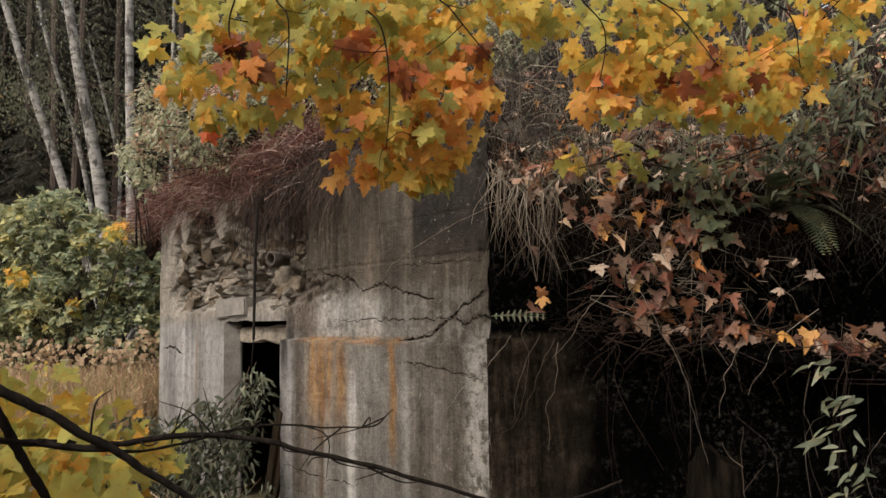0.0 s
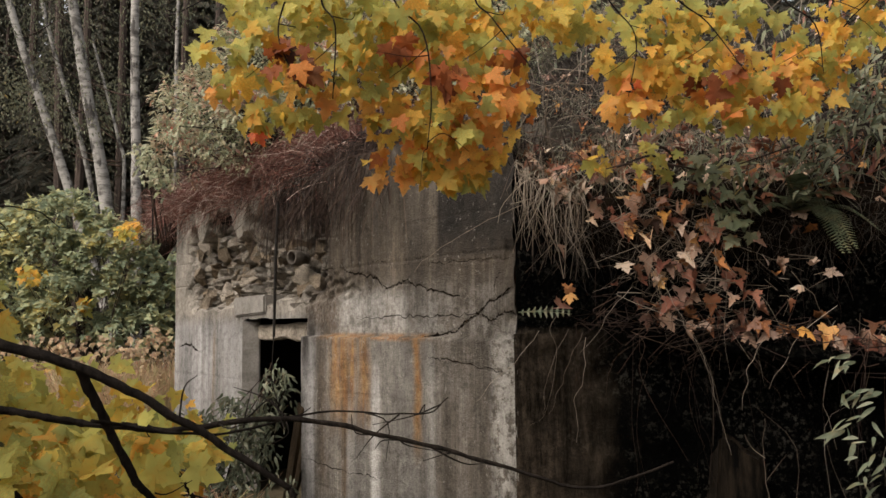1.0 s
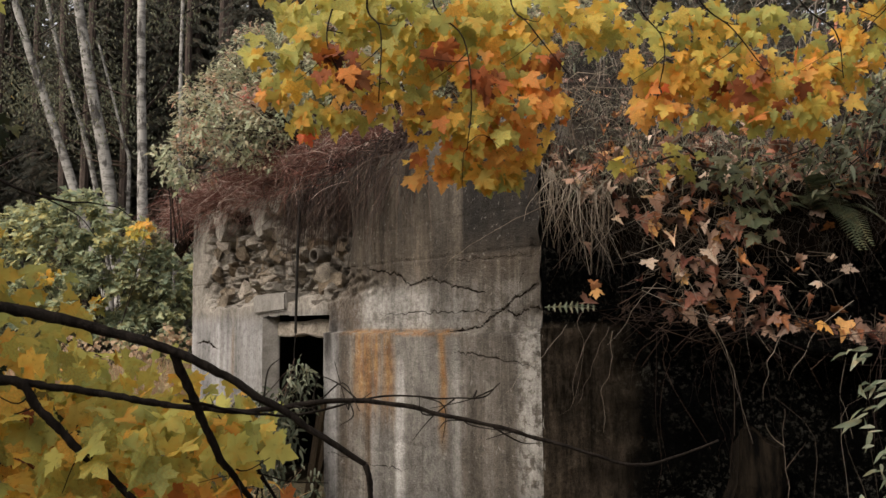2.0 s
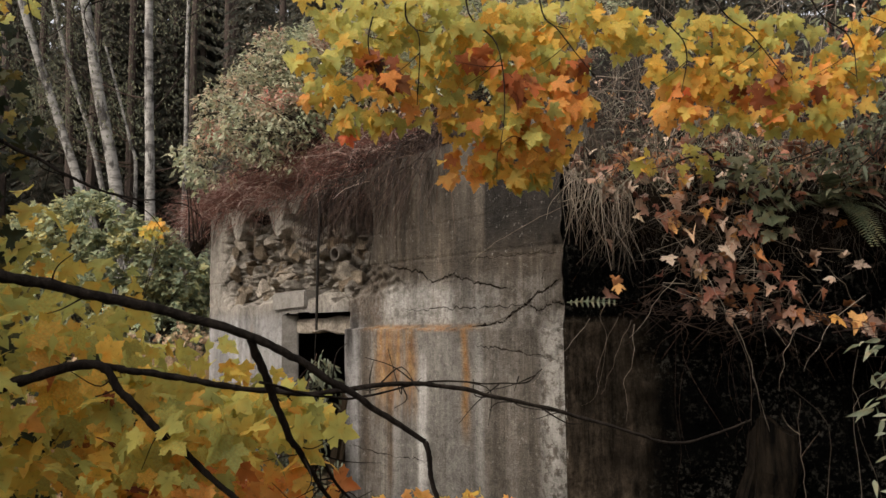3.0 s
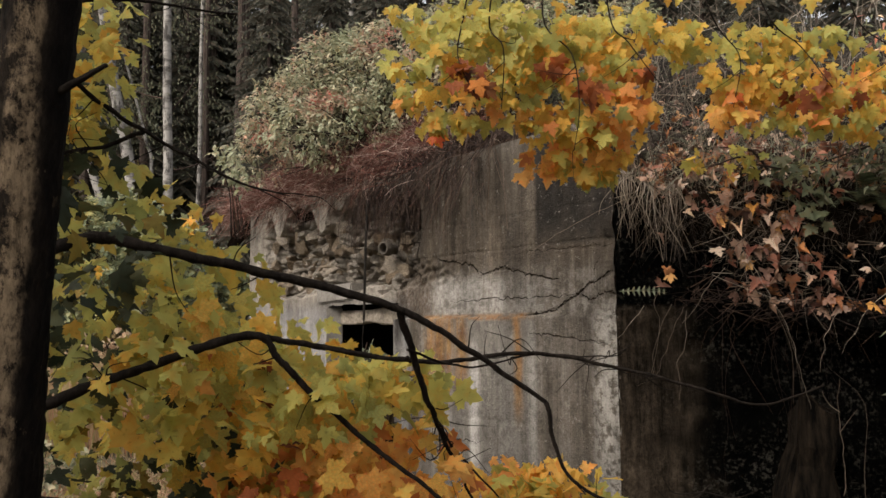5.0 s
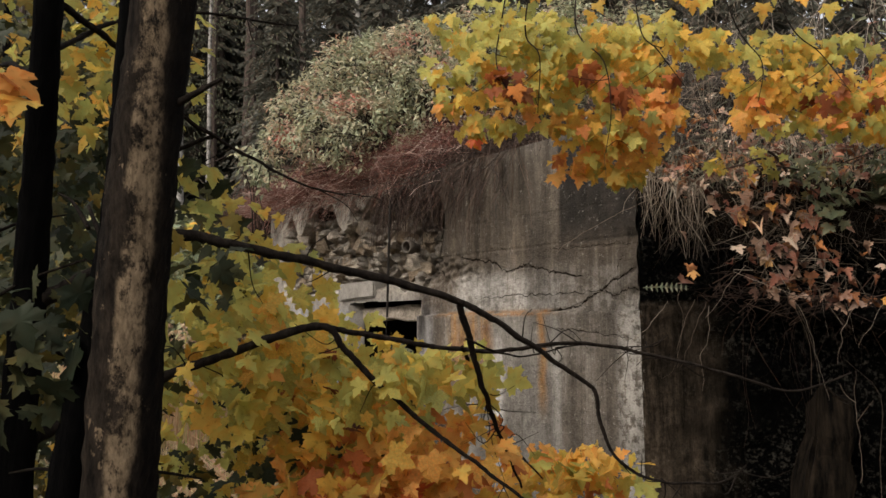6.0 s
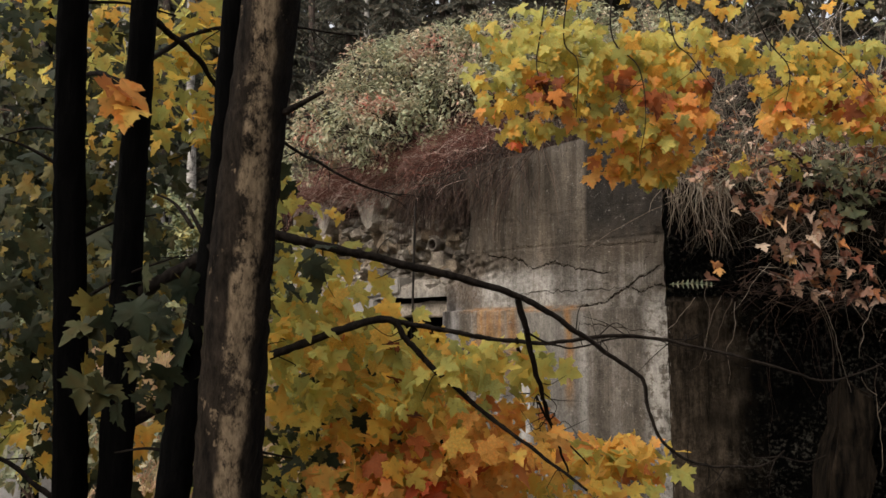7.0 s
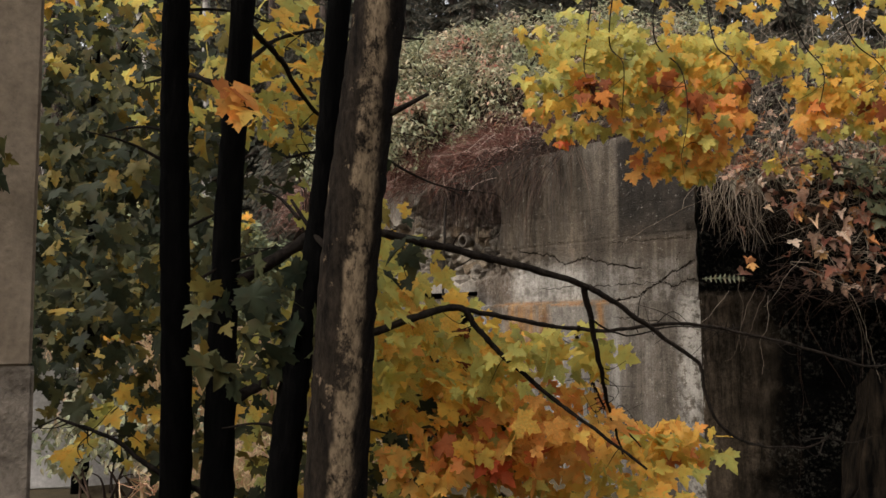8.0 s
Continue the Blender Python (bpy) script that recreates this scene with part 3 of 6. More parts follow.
def near_line(s, z, pts):
    """Distance from a point of the wall to a broken line."""
    best = 9.0
    p = Vector((s, z))
    for a, b in zip(pts, pts[1:]):
        a, b = Vector(a), Vector(b)
        u = max(0.0, min(1.0, (p - a).dot(b - a) / (b - a).length_squared))
        best = min(best, (p - a - (b - a) * u).length)
    return best


CRACKS = [
    ([(2.6, 2.60), (2.25, 2.54), (1.98, 2.50), (1.86, 2.42), (1.71, 2.39), (1.52, 2.43), (1.33, 2.40), (1.1, 2.35), (0.59, 2.26)], 0.010, 0.012),
    ([(1.08, 1.95), (0.8, 1.97), (0.66, 2.02), (0.52, 2.10), (0.40, 2.13), (0.30, 2.21), (0.19, 2.24), (0.02, 2.33)], 0.010, 0.012),
    ([(0.40, 2.13), (0.28, 2.08), (0.1, 2.14), (-0.02, 2.11)], 0.009, 0.012),
    ([(2.35, 2.11), (1.6, 2.125), (0.9, 2.11), (0.4, 2.13)], 0.005, 0.012),
    ([(1.05, 1.79), (0.6, 1.74), (-0.02, 1.67)], 0.005, 0.012),
    ([(3.3, 0.66), (2.5, 0.63), (1.7, 0.66)], 0.005, 0.012),
    ([(1.2, 2.57), (0.6, 2.56), (0.0, 2.55)], 0.004, 0.012),
    ([(7.4, 1.75), (7.0, 1.78), (6.6, 1.68)], 0.018, 0.012),
]


def ragged(s, z, lo, hi, soft):
    q = s + 0.25 * noise.noise((s * 2.1, z * 2.1, 5))
    return max(0.0, min(1.0, (q - lo) / soft, (hi - q) / soft))


def wall_depth(s, z):
    """How far the wall's face stands out at a place."""
    d = 0.012 * noise.noise((s * 1.3, z * 1.3, 0)) + 0.004 * noise.noise((s * 9, z * 9, 0))
    step = 1.93 + 0.025 * noise.noise((s * 4, 0, 2)) + 0.02 * noise.noise((s * 17, 0, 6))
    if z < step and s < 3.36:
        d += 0.08
    for g in (0.42, 0.9, 1.38, 2.62, 2.95):
        if abs(z - g - 0.008 * noise.noise((s, g, 0))) < 0.009:
            d -= 0.006
    for pts, wide, deep in CRACKS:
        if abs(z - pts[0][1]) < 0.5:
            r = near_line(s + 0.03 * noise.noise((s * 7, z * 7, 1)), z + 0.03 * noise.noise((s * 7, z * 7, 9)), pts)
            if r < wide:
                d -= deep * (1 - r / wide)
    # the shot-away zone over the door
    hole = ragged(s, z, 2.9, 7.15, 0.5) * max(0.0, min(1.0, (z - 2.27 + 0.26 * noise.noise((s * 2.3, 4, 0))) / 0.16, (3.62 - 0.75 * abs(noise.noise((s * 1.6, 8, 0))) - z) / 0.10))
    if hole > 0:
        cells = noise.voronoi(Vector((s * 4.2, z * 4.6, 1.5)))
        near, second = cells[0][0], cells[0][1]
        lump = noise.noise(cells[1][0] * 1.7)
        d -= hole * (0.22 + 0.30 * lump + 0.26 * max(0.0, 0.22 - (second - near)) / 0.22 + 0.11 * noise.noise((s * 10, z * 10, 0)) + 0.05 * noise.noise((s * 23, z * 23, 4)))
    # a spalled dent right of the door head
    dent = math.exp(-((s - 2.75) / 0.5) ** 2 - ((z - 2.45) / 0.16) ** 2)
    d -= 0.07 * dent * (0.4 + noise.noise((s * 14, z * 14, 2)))
    # chipped edge at the corner
    if s < (0.09 if z > 1.93 else -0.03):
        d -= max(0.0, 0.035 * noise.noise((0, z * 6, 4)) + 0.012)
    return d


def front_wall():
    ss = [0.0125 * i for i in range(-8, 272)]
    ss += [3.4 + (LENGTH - 3.4) * i / 180 for i in range(181)]
    zs = [1.6 * i / 70 for i in range(70)] + [1.6 + 0.0125 * i for i in range(92)]
    zs += [2.75 + (TOP - 2.75) * i / 48 for i in range(49)]
    cols, rows = len(ss), len(zs)
    g = Geo()
    for z in zs:
        for s in ss:
            g.v.append((s, wall_depth(s, z), z))
    for j in range(rows - 1):
        for i in range(cols - 1):
            s, z = (ss[i] + ss[i + 1]) / 2, (zs[j] + zs[j + 1]) / 2
            if s < 0 and z > 1.92:
                continue
            if DOOR[0] - 0.02 * noise.noise((z * 5, 0, 0)) < s < DOOR[1] + 0.03 * noise.noise((z * 6, 0, 4)) and z < DOOR[2] + 0.025 * noise.noise((s * 3, 0, 7)):
                continue
            a = j * cols + i
            g.f.append((a + 1, a, a + cols, a + cols + 1))
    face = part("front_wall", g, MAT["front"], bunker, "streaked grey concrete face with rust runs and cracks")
    for p in face.data.polygons:
        p.use_smooth = not (p.center.x > 2.7 and p.center.z > 2.2)
    return face


face_wall = front_wall()


def crack(points, width, seed):
    """The gap of a crack: a jagged dark strip along the wall's face stands for its shade."""
    rr = random.Random(seed)
    line = [p for p in glide([(a, 0, b) for a, b in points], 14)]
    g = Geo()
    for i, p in enumerate(line):
        w = width * rr.uniform(0.25, 1.0) * min(1.0, i / 6 + 0.15, (len(line) - i) / 6)
        s, z = p.x + rr.gauss(0, 0.006), p.z + rr.gauss(0, 0.008) + 0.022 * noise.noise((p.x * 11, seed, p.z * 11))
        d = max(wall_depth(s, z), wall_depth(s + 0.012, z), wall_depth(s, z + 0.012), wall_depth(s, z - 0.012)) + 0.002
        g.v += [(s, d, z - w / 2), (s, d, z + w / 2)]
    g.f = [(2 * i, 2 * i + 1, 2 * i + 3, 2 * i + 2) for i in range(len(line) - 1)]
    part("crack", g, MAT["soil"], face_wall, "dark strip for the shade in a crack")


for i, (pts, wide, deep) in enumerate(CRACKS):
    crack(pts, wide * 2.2, i)
crack([(2.1, 2.62), (1.9, 2.66), (1.75, 2.60)], 0.008, 20)
crack([(0.19, 2.24), (0.22, 2.36), (0.15, 2.45)], 0.010, 21)
crack([(6.4, 2.1), (6.5, 1.8), (6.42, 1.5)], 0.007, 22)
part("corner_cap", box_bm((0.19, 0.17, 0.06), 0.02, (0.005, -0.01, 1.895)), MAT["lintel"], bunker, "worn cap of the proud lower corner")
# body of the wall behind its face, with the doorway left open
for s0, s1, z0, z1 in ((0.02, DOOR[0] - 0.02, 0, 2.2), (DOOR[1] + 0.02, LENGTH, 0, 2.2), (0.02, LENGTH, 2.16, 2.3)):
    # left core in the paler concrete so that its reveal looks lit
    deep = 0.20 if s0 > 4 else 0.34
    part("wall_core", box_bm((s1 - s0, deep, z1 - z0), 0.012, ((s0 + s1) / 2, -0.05 - deep / 2, (z0 + z1) / 2)), MAT["lintel" if s0 > 4 else "broken"], bunker)
part("wall_core", box_bm((LENGTH, 0.3, 1.3), 0.02, (LENGTH / 2, -0.75, 2.94)), MAT["broken"], bunker)
# end wall in a much darker concrete than the front
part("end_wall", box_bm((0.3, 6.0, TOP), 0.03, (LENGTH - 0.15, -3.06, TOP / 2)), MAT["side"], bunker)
# inner walls near black: the room's shade is put into their colour
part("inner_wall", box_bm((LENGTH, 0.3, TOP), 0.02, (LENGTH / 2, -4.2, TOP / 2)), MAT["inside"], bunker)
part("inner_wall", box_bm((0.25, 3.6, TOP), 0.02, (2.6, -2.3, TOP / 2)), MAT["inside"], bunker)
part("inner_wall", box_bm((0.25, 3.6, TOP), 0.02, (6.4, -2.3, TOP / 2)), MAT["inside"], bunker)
part("roof_slab", box_bm((LENGTH - 0.1, 5.6, 0.3), 0.03, (LENGTH / 2, -3.25, TOP - 0.16)), MAT["broken"], bunker)
beam = box_bm((1.72, 0.16, 0.19), 0.02, (4.23, -0.22, 1.97))
bmesh.ops.subdivide_edges(beam, edges=beam.edges[:], cuts=5, use_grid_fill=True)
for v in beam.verts:
    v.co += Vector((0, 0.035 * noise.noise(v.co * 7), 0.05 * noise.noise(v.co * 5 + Vector((3, 0, 0)))))
part("inner_lintel", beam, MAT["stone"], bunker, "spalled concrete lintel beam")


def rubble():
    rng = random.Random(11)
    kinds = []
    for i in range(10):
        bm = chunk((rng.uniform(0.8, 1.3), rng.uniform(0.6, 0.9), rng.uniform(0.5, 0.9)), i)
        me = bpy.data.meshes.new("stone")
        bm.to_mesh(me)
        bm.free()
        me.materials.append(MAT["stone"])
        kinds.append(me)
    for i in range(140):
        s = rng.uniform(3.4, 7.0)
        z = rng.uniform(2.32, 3.22)
        size = rng.choice((0.12, 0.18, 0.24, 0.30, 0.40)) * rng.uniform(0.8, 1.2)
        if 4.2 < s < 5.5 and z < 2.58:
            z += 0.3
        ob = part("stone", kinds[i % 10], MAT["stone"], face_wall)
        ob.matrix_basis = pose(s, max(-0.30, wall_depth(s, z)) + rng.uniform(-0.13, -0.02), z, rng.uniform(-40, 40), rng.uniform(-50, 50), rng.uniform(-40, 40)) @ Matrix.Scale(size, 4)


rubble()
block = box_bm((0.92, 0.26, 0.23), 0.02)
for v in block.verts:
    v.co += 0.02 * Vector((noise.noise(v.co * 5), noise.noise(v.co * 6 + Vector((1, 2, 3))), noise.noise(v.co * 4)))
ob = part("lintel_block", block, MAT["lintel"], bunker, "pale squared lintel block")
ob.matrix_basis = pose(4.86, -0.095, 2.29, 0, 1, 0)


def drain_pipe():
    g = Geo()
    n = 20
    for y, r in ((0.0, 0.085), (0.10, 0.085), (0.10, 0.062), (-0.1, 0.06)):
        g.v += [(r * math.cos(2 * math.pi * i / n), y, r * math.sin(2 * math.pi * i / n)) for i in range(n)]
    for k in range(3):
        for i in range(n):
            j = (i + 1) % n
            g.f.append((k * n + i, k * n + j, (k + 1) * n + j, (k + 1) * n + i))
    ob = part("drain_pipe", g, MAT["pipe"], bunker, "short clay drain pipe stub", True)
    ob.matrix_basis = pose(3.56, -0.0, 2.79, 0, 0, 22) @ Matrix.Diagonal((0.85, 1.3, 1.0, 1))


drain_pipe()
g = Geo()
tube(g, glide([(3.86, 0.12, 3.45), (3.885, 0.13, 2.9), (3.93, 0.12, 2.4), (3.97, 0.11, 1.92)], 5), [0.018, 0.016], 6)
tube(g, glide([(3.97, 0.11, 1.95), (3.99, 0.12, 1.6), (3.96, 0.1, 1.25)], 4), [0.006, 0.005], 4)
part("hanging_cable", g, MAT["iron"], bunker, "black cable hanging down the wall")

# jamb turned outwards, a shape chosen to catch more light
jamb = part("door_jamb", box_bm((0.05, 0.22, 2.11), 0.012), MAT["lintel"], bunker, "pale door jamb turned outwards to catch light")
jamb.matrix_basis = pose(5.045, -0.09, 1.055, 0, 0, -33)

# planks that lean in the doorway
for i, (s, lean, turn, length) in enumerate(((3.40, 22, 8, 1.45), (3.28, 20, -4, 1.25))):
    ob = part("plank", box_bm((0.16, 0.04, length), 0.006, (0, 0, length / 2)), MAT["plank"])
    ob.matrix_world = FRONT @ pose(s + 0.5, -0.05 + 0.1 * i, 0.02, 0, -lean, turn)
    tagged(ob, "weathered grey-brown plank leaning in the doorway", "plank", "planks in the doorway")

# ---- side wall: overhung, the shade put into its near-black colour ----
side = thing("retaining_wall", "retaining wall overgrown with roots, black with the overhang's painted shade", "wall", SIDE, kind="structure")


def rough_sheet(x0, x1, z0, z1, y, cell, amount, scale, seed, lean=0.0, run=0.5):
    """An uneven upright sheet; over its first stretch (run) it leans outwards by lean."""
    g = Geo()
    cols, rows = int((x1 - x0) / cell) + 1, int((z1 - z0) / cell) + 1
    for j in range(rows):
        for i in range(cols):
            x, z = x0 + (x1 - x0) * i / (cols - 1), z0 + (z1 - z0) * j / (rows - 1)
            g.v.append((x, y - lean * min(1.0, (x - x0) / run) + amount * noise.fractal((x * scale, seed, z * scale), 0.9, 2.1, 4), z))
    g.f = [(j * cols + i, j * cols + i + 1, (j + 1) * cols + i + 1, (j + 1) * cols + i) for j in range(rows - 1) for i in range(cols - 1)]
    return g


part("upper_face", rough_sheet(0.02, 7.5, 1.9, 3.1, 0.0, 0.05, 0.06, 2.6, 1), MAT["black"], side, "mossy wall face, shade put into its black", True)
part("pier", rough_sheet(0.005, 0.95, 0.0, 1.97, -0.128, 0.03, 0.02, 7.0, 2, -0.26, 0.8), MAT["black"], side, "brown concrete pier beside the corner, fading to black", True)
part("lower_face", rough_sheet(0.1, 7.5, 0.0, 2.0, 0.10, 0.04, 0.075, 3.4, 3, 0.14, 0.7), MAT["black"], side, "rooty face below the ledge, shade put into its black", True)
inner = box_bm((0.46, 0.3, 1.16), 0.03, (0, 0, 0.58))
bmesh.ops.subdivide_edges(inner, edges=inner.edges[:], cuts=4, use_grid_fill=True)
for v in inner.verts:
    v.co.x += 0.16 * v.co.z * (1 if v.co.x < 0 else 0.1) + 0.09 * noise.noise(v.co * 3)
    v.co.z += 0.16 * noise.noise(v.co * 4 + Vector((3, 1, 0))) * v.co.z
    v.co.y += 0.06 * noise.noise(v.co * 5 + Vector((7, 1, 2)))
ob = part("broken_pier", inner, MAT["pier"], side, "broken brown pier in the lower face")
ob.matrix_basis = pose(1.40, -0.26, 0, 0, 2, 0)


def ledge():
    """Crumbling root-bound shelf in front of the wall."""
    g = Geo()
    n = 90
    prof = [(0.02, 0.10), (-0.2, 0.09), (-0.36, 0.04), (-0.42, -0.03), (-0.3, -0.09), (0.02, -0.12)]
    for i in range(n):
        x = 0.9 + 6.0 * i / (n - 1)
        out = min(1.0, 0.25 + (x - 0.9) / 1.0) * (1 + 0.35 * noise.noise((x * 1.8, 0, 0)))
        for k, (y, z) in enumerate(prof):
            g.v.append((x, y * out + 0.04 * noise.noise((x * 6, k, 1)), 1.98 - 0.13 * (x - 0.9) + z + 0.05 * noise.noise((x * 2.4, k * 0.6, 3))))
    m = len(prof)
    g.f = [(i * m + k, (i + 1) * m + k, (i + 1) * m + k + 1, i * m + k + 1) for i in range(n - 1) for k in range(m - 1)]
    return part("ledge", g, MAT["black"], side, "crumbling soil ledge, shade put into its black", True)


ledge()

# ---- earth bank on top of the bunker and behind the side wall ----
def bank_edge(u):
    """The bank's front edge: place and inward way; u runs from the far end of the front wall through the corner to the side wall's end."""
    if u < LENGTH + 1.2:
        s = LENGTH + 1.2 - u
        p, q = FRONT @ Vector((s, -0.12, 0)), FRONT.to_3x3() @ Vector((0.18, -1, 0))
    else:
        r = u - LENGTH - 1.2
        out = 0.34 * min(1.0, r / 0.5)
        p, q = SIDE @ Vector((r, -out, 0)), SIDE.to_3x3() @ Vector((0, 1, 0))
    return p, q.normalized()


BANK_END = LENGTH + 1.2 + 8.5


def bank_height(u, v):
    right = max(0.0, min(1.0, (u - LENGTH - 0.6) / 1.0))
    edge = 3.62 * (1 - right) + 2.92 * right
    if u < 1.0:
        edge -= 0.3 * (1.0 - u) ** 2
    rise = 0.95 * (1 - math.exp(-v / 1.3)) * (1 - right) + right * (0.62 * v if v < 3 else 1.86 + 0.25 * (v - 3))
    drop = max(0.0, v - 6.5) * (0.25 if right < 0.5 else 0.05)
    return edge + rise - drop + 0.10 * noise.noise((u * 1.1, v * 1.1, 0)) * min(1, 0.3 + v)


def bank_point(u, v):
    p, q = bank_edge(u)
    w = p + q * v
    return Vector((w.x, w.y, bank_height(u, v)))


def bank():
    g = Geo()
    us = [BANK_END * i / 150 for i in range(151)]
    vs = [0.0, 0.1, 0.25, 0.5, 0.8, 1.2, 1.7, 2.3, 3.0, 4.0, 5.0, 6.5, 8.0, 10.0]
    for u in us:
        right = max(0.0, min(1.0, (u - LENGTH - 0.9) / 0.6))
        top = bank_point(u, 0)
        _, q = bank_edge(u)
        deep = 0.10 + right * (0.22 + 0.12 * noise.noise((u * 2, 0, 0)))
        g.v.append(tuple(top + q * (0.25 * right + 0.12) - Vector((0, 0, deep + 0.1))))
        g.v.append(tuple(top - q * 0.02 - Vector((0, 0, deep * 0.5))))
        for v in vs:
            g.v.append(tuple(bank_point(u, v)))
    m = len(vs) + 2
    g.f = [(i * m + k, (i + 1) * m + k, (i + 1) * m + k + 1, i * m + k + 1) for i in range(150) for k in range(m - 1)]
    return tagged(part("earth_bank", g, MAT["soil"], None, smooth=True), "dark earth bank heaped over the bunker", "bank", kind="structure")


bank()

# ---- pale post and pale wall at the wood's edge ----
post = thing("concrete_post", "pale concrete post with a dark mossy foot", "post", pose(-4.21, 1.67, 0, 0, 0, 26))
shaft = box_bm((0.4, 0.4, 2.9), 0.012, (0, 0, 3.02))
part("shaft", shaft, MAT["pillar"], post, "pale concrete shaft")
part("foot", box_bm((0.42, 0.42, 1.58), 0.015, (0, 0, 0.78)), MAT["pillar_low"], post, "mossy stained foot")
ob = part("garden_wall", box_bm((3.0, 0.3, 1.3), 0.02, (-1.5, 0, 0.6)), MAT["pale_wall"])
ob.matrix_world = pose(-5.7, 7.6, 0, 0, 0, 12)
tagged(ob, "low whitewashed wall among the trees", "wall", kind="structure")

# ---- trees and their leaves ----
def stem(parent, points, radii, mat, name="trunk", sides=12, rough=0.06, seed=1, label="", steps=6):
    g = Geo()
    tube(g, glide(points, steps), radii, sides, rough, random.Random(seed))
    return part(name, g, mat, parent, label, True)


def fork_twigs(parent, points, mat, rng, count, reach, radius):
    """Short side twigs along a branch."""
    line = glide(points, 8)
    for i in range(count):
        p = line[rng.randrange(2, len(line))]
        d = Vector((rng.gauss(0, 1), rng.gauss(0, 0.7), rng.gauss(-0.2, 0.7))).normalized() * reach * rng.uniform(0.5, 1.2)
        g = Geo()
        q = p + d * 0.5 + Vector((rng.gauss(0, 0.03), rng.gauss(0, 0.03), rng.gauss(0, 0.04)))
        tube(g, glide([p, q, p + d], 4), [radius, radius * 0.35], 5)
        part("twig", g, mat, parent)


DOWN = (0.0, -0.25, -1.0)
TO_PATH = (-0.15, -1.0, 0.30)


# the maple whose limb hangs over the view
over = thing("maple_tree", "overhanging maple limb with golden and orange leaves", "tree", pose(3.7, 3.6, 0))
O = Matrix.Translation((-3.7, -3.6, 0))
stem(over, [O @ Vector(p) for p in ((3.7, 3.6, -0.1), (3.65, 3.6, 2), (3.5, 3.7, 4), (3.5, 3.8, 6.5))], [0.22, 0.12], MAT["bark"], seed=3)
OVER_LIMBS = [
    [(3.55, 3.7, 4.2), (2.6, 4.2, 4.9), (1.4, 4.6, 5.0), (0.2, 4.6, 4.9), (-0.7, 4.5, 4.75), (-1.3, 4.4, 4.5)],
    [(2.6, 4.2, 4.9), (2.2, 4.7, 4.85), (1.3, 5.0, 4.75), (0.5, 5.0, 4.6)],
]
for limb in OVER_LIMBS:
    stem(over, [O @ Vector(p) for p in limb], [0.05, 0.012], MAT["twig"], "limb", 8, 0.05)
HANGING = [
    [(-0.9, 4.48, 4.7), (-1.07, 4.25, 3.95), (-1.10, 4.15, 3.62), (-1.0, 4.15, 3.36)],
    [(-0.7, 4.5, 4.75), (-0.87, 4.25, 3.92), (-0.78, 4.2, 3.68), (-0.80, 4.2, 3.28)],
    [(-0.35, 4.55, 4.8), (-0.51, 4.35, 3.98), (-0.30, 4.3, 3.68), (-0.25, 4.3, 3.32), (-0.27, 4.4, 3.04)],
    [(0.0, 4.6, 4.87), (-0.03, 4.35, 3.98), (0.06, 4.3, 3.75), (0.30, 4.35, 3.48)],
    [(0.9, 4.6, 4.95), (1.14, 4.5, 4.05), (1.35, 4.5, 3.80), (1.55, 4.5, 3.5)],
    [(1.6, 4.55, 5.0), (1.78, 4.5, 4.05), (2.0, 4.5, 3.78), (2.05, 4.55, 3.5)],
    [(0.5, 4.6, 4.9), (0.76, 4.6, 4.05), (0.92, 4.6, 3.75), (0.9, 4.65, 3.4)],
    [(2.3, 4.4, 4.9), (2.4, 4.5, 4.1), (2.2, 4.6, 3.8)],
]
for line in HANGING:
    line = [Vector(p) + Vector((0.06 * noise.noise(Vector(p) * 3), 0.05 * noise.noise(Vector(p) * 4), 0)) for p in line]
    twig = stem(over, [O @ Vector(p) for p in line], [0.007, 0.003], MAT["twig"], "twig", 6, 0.15)
    fork_twigs(twig, [O @ p for p in line], MAT["twig"], random.Random(17), 4, 0.28, 0.0035)
rng = random.Random(21)
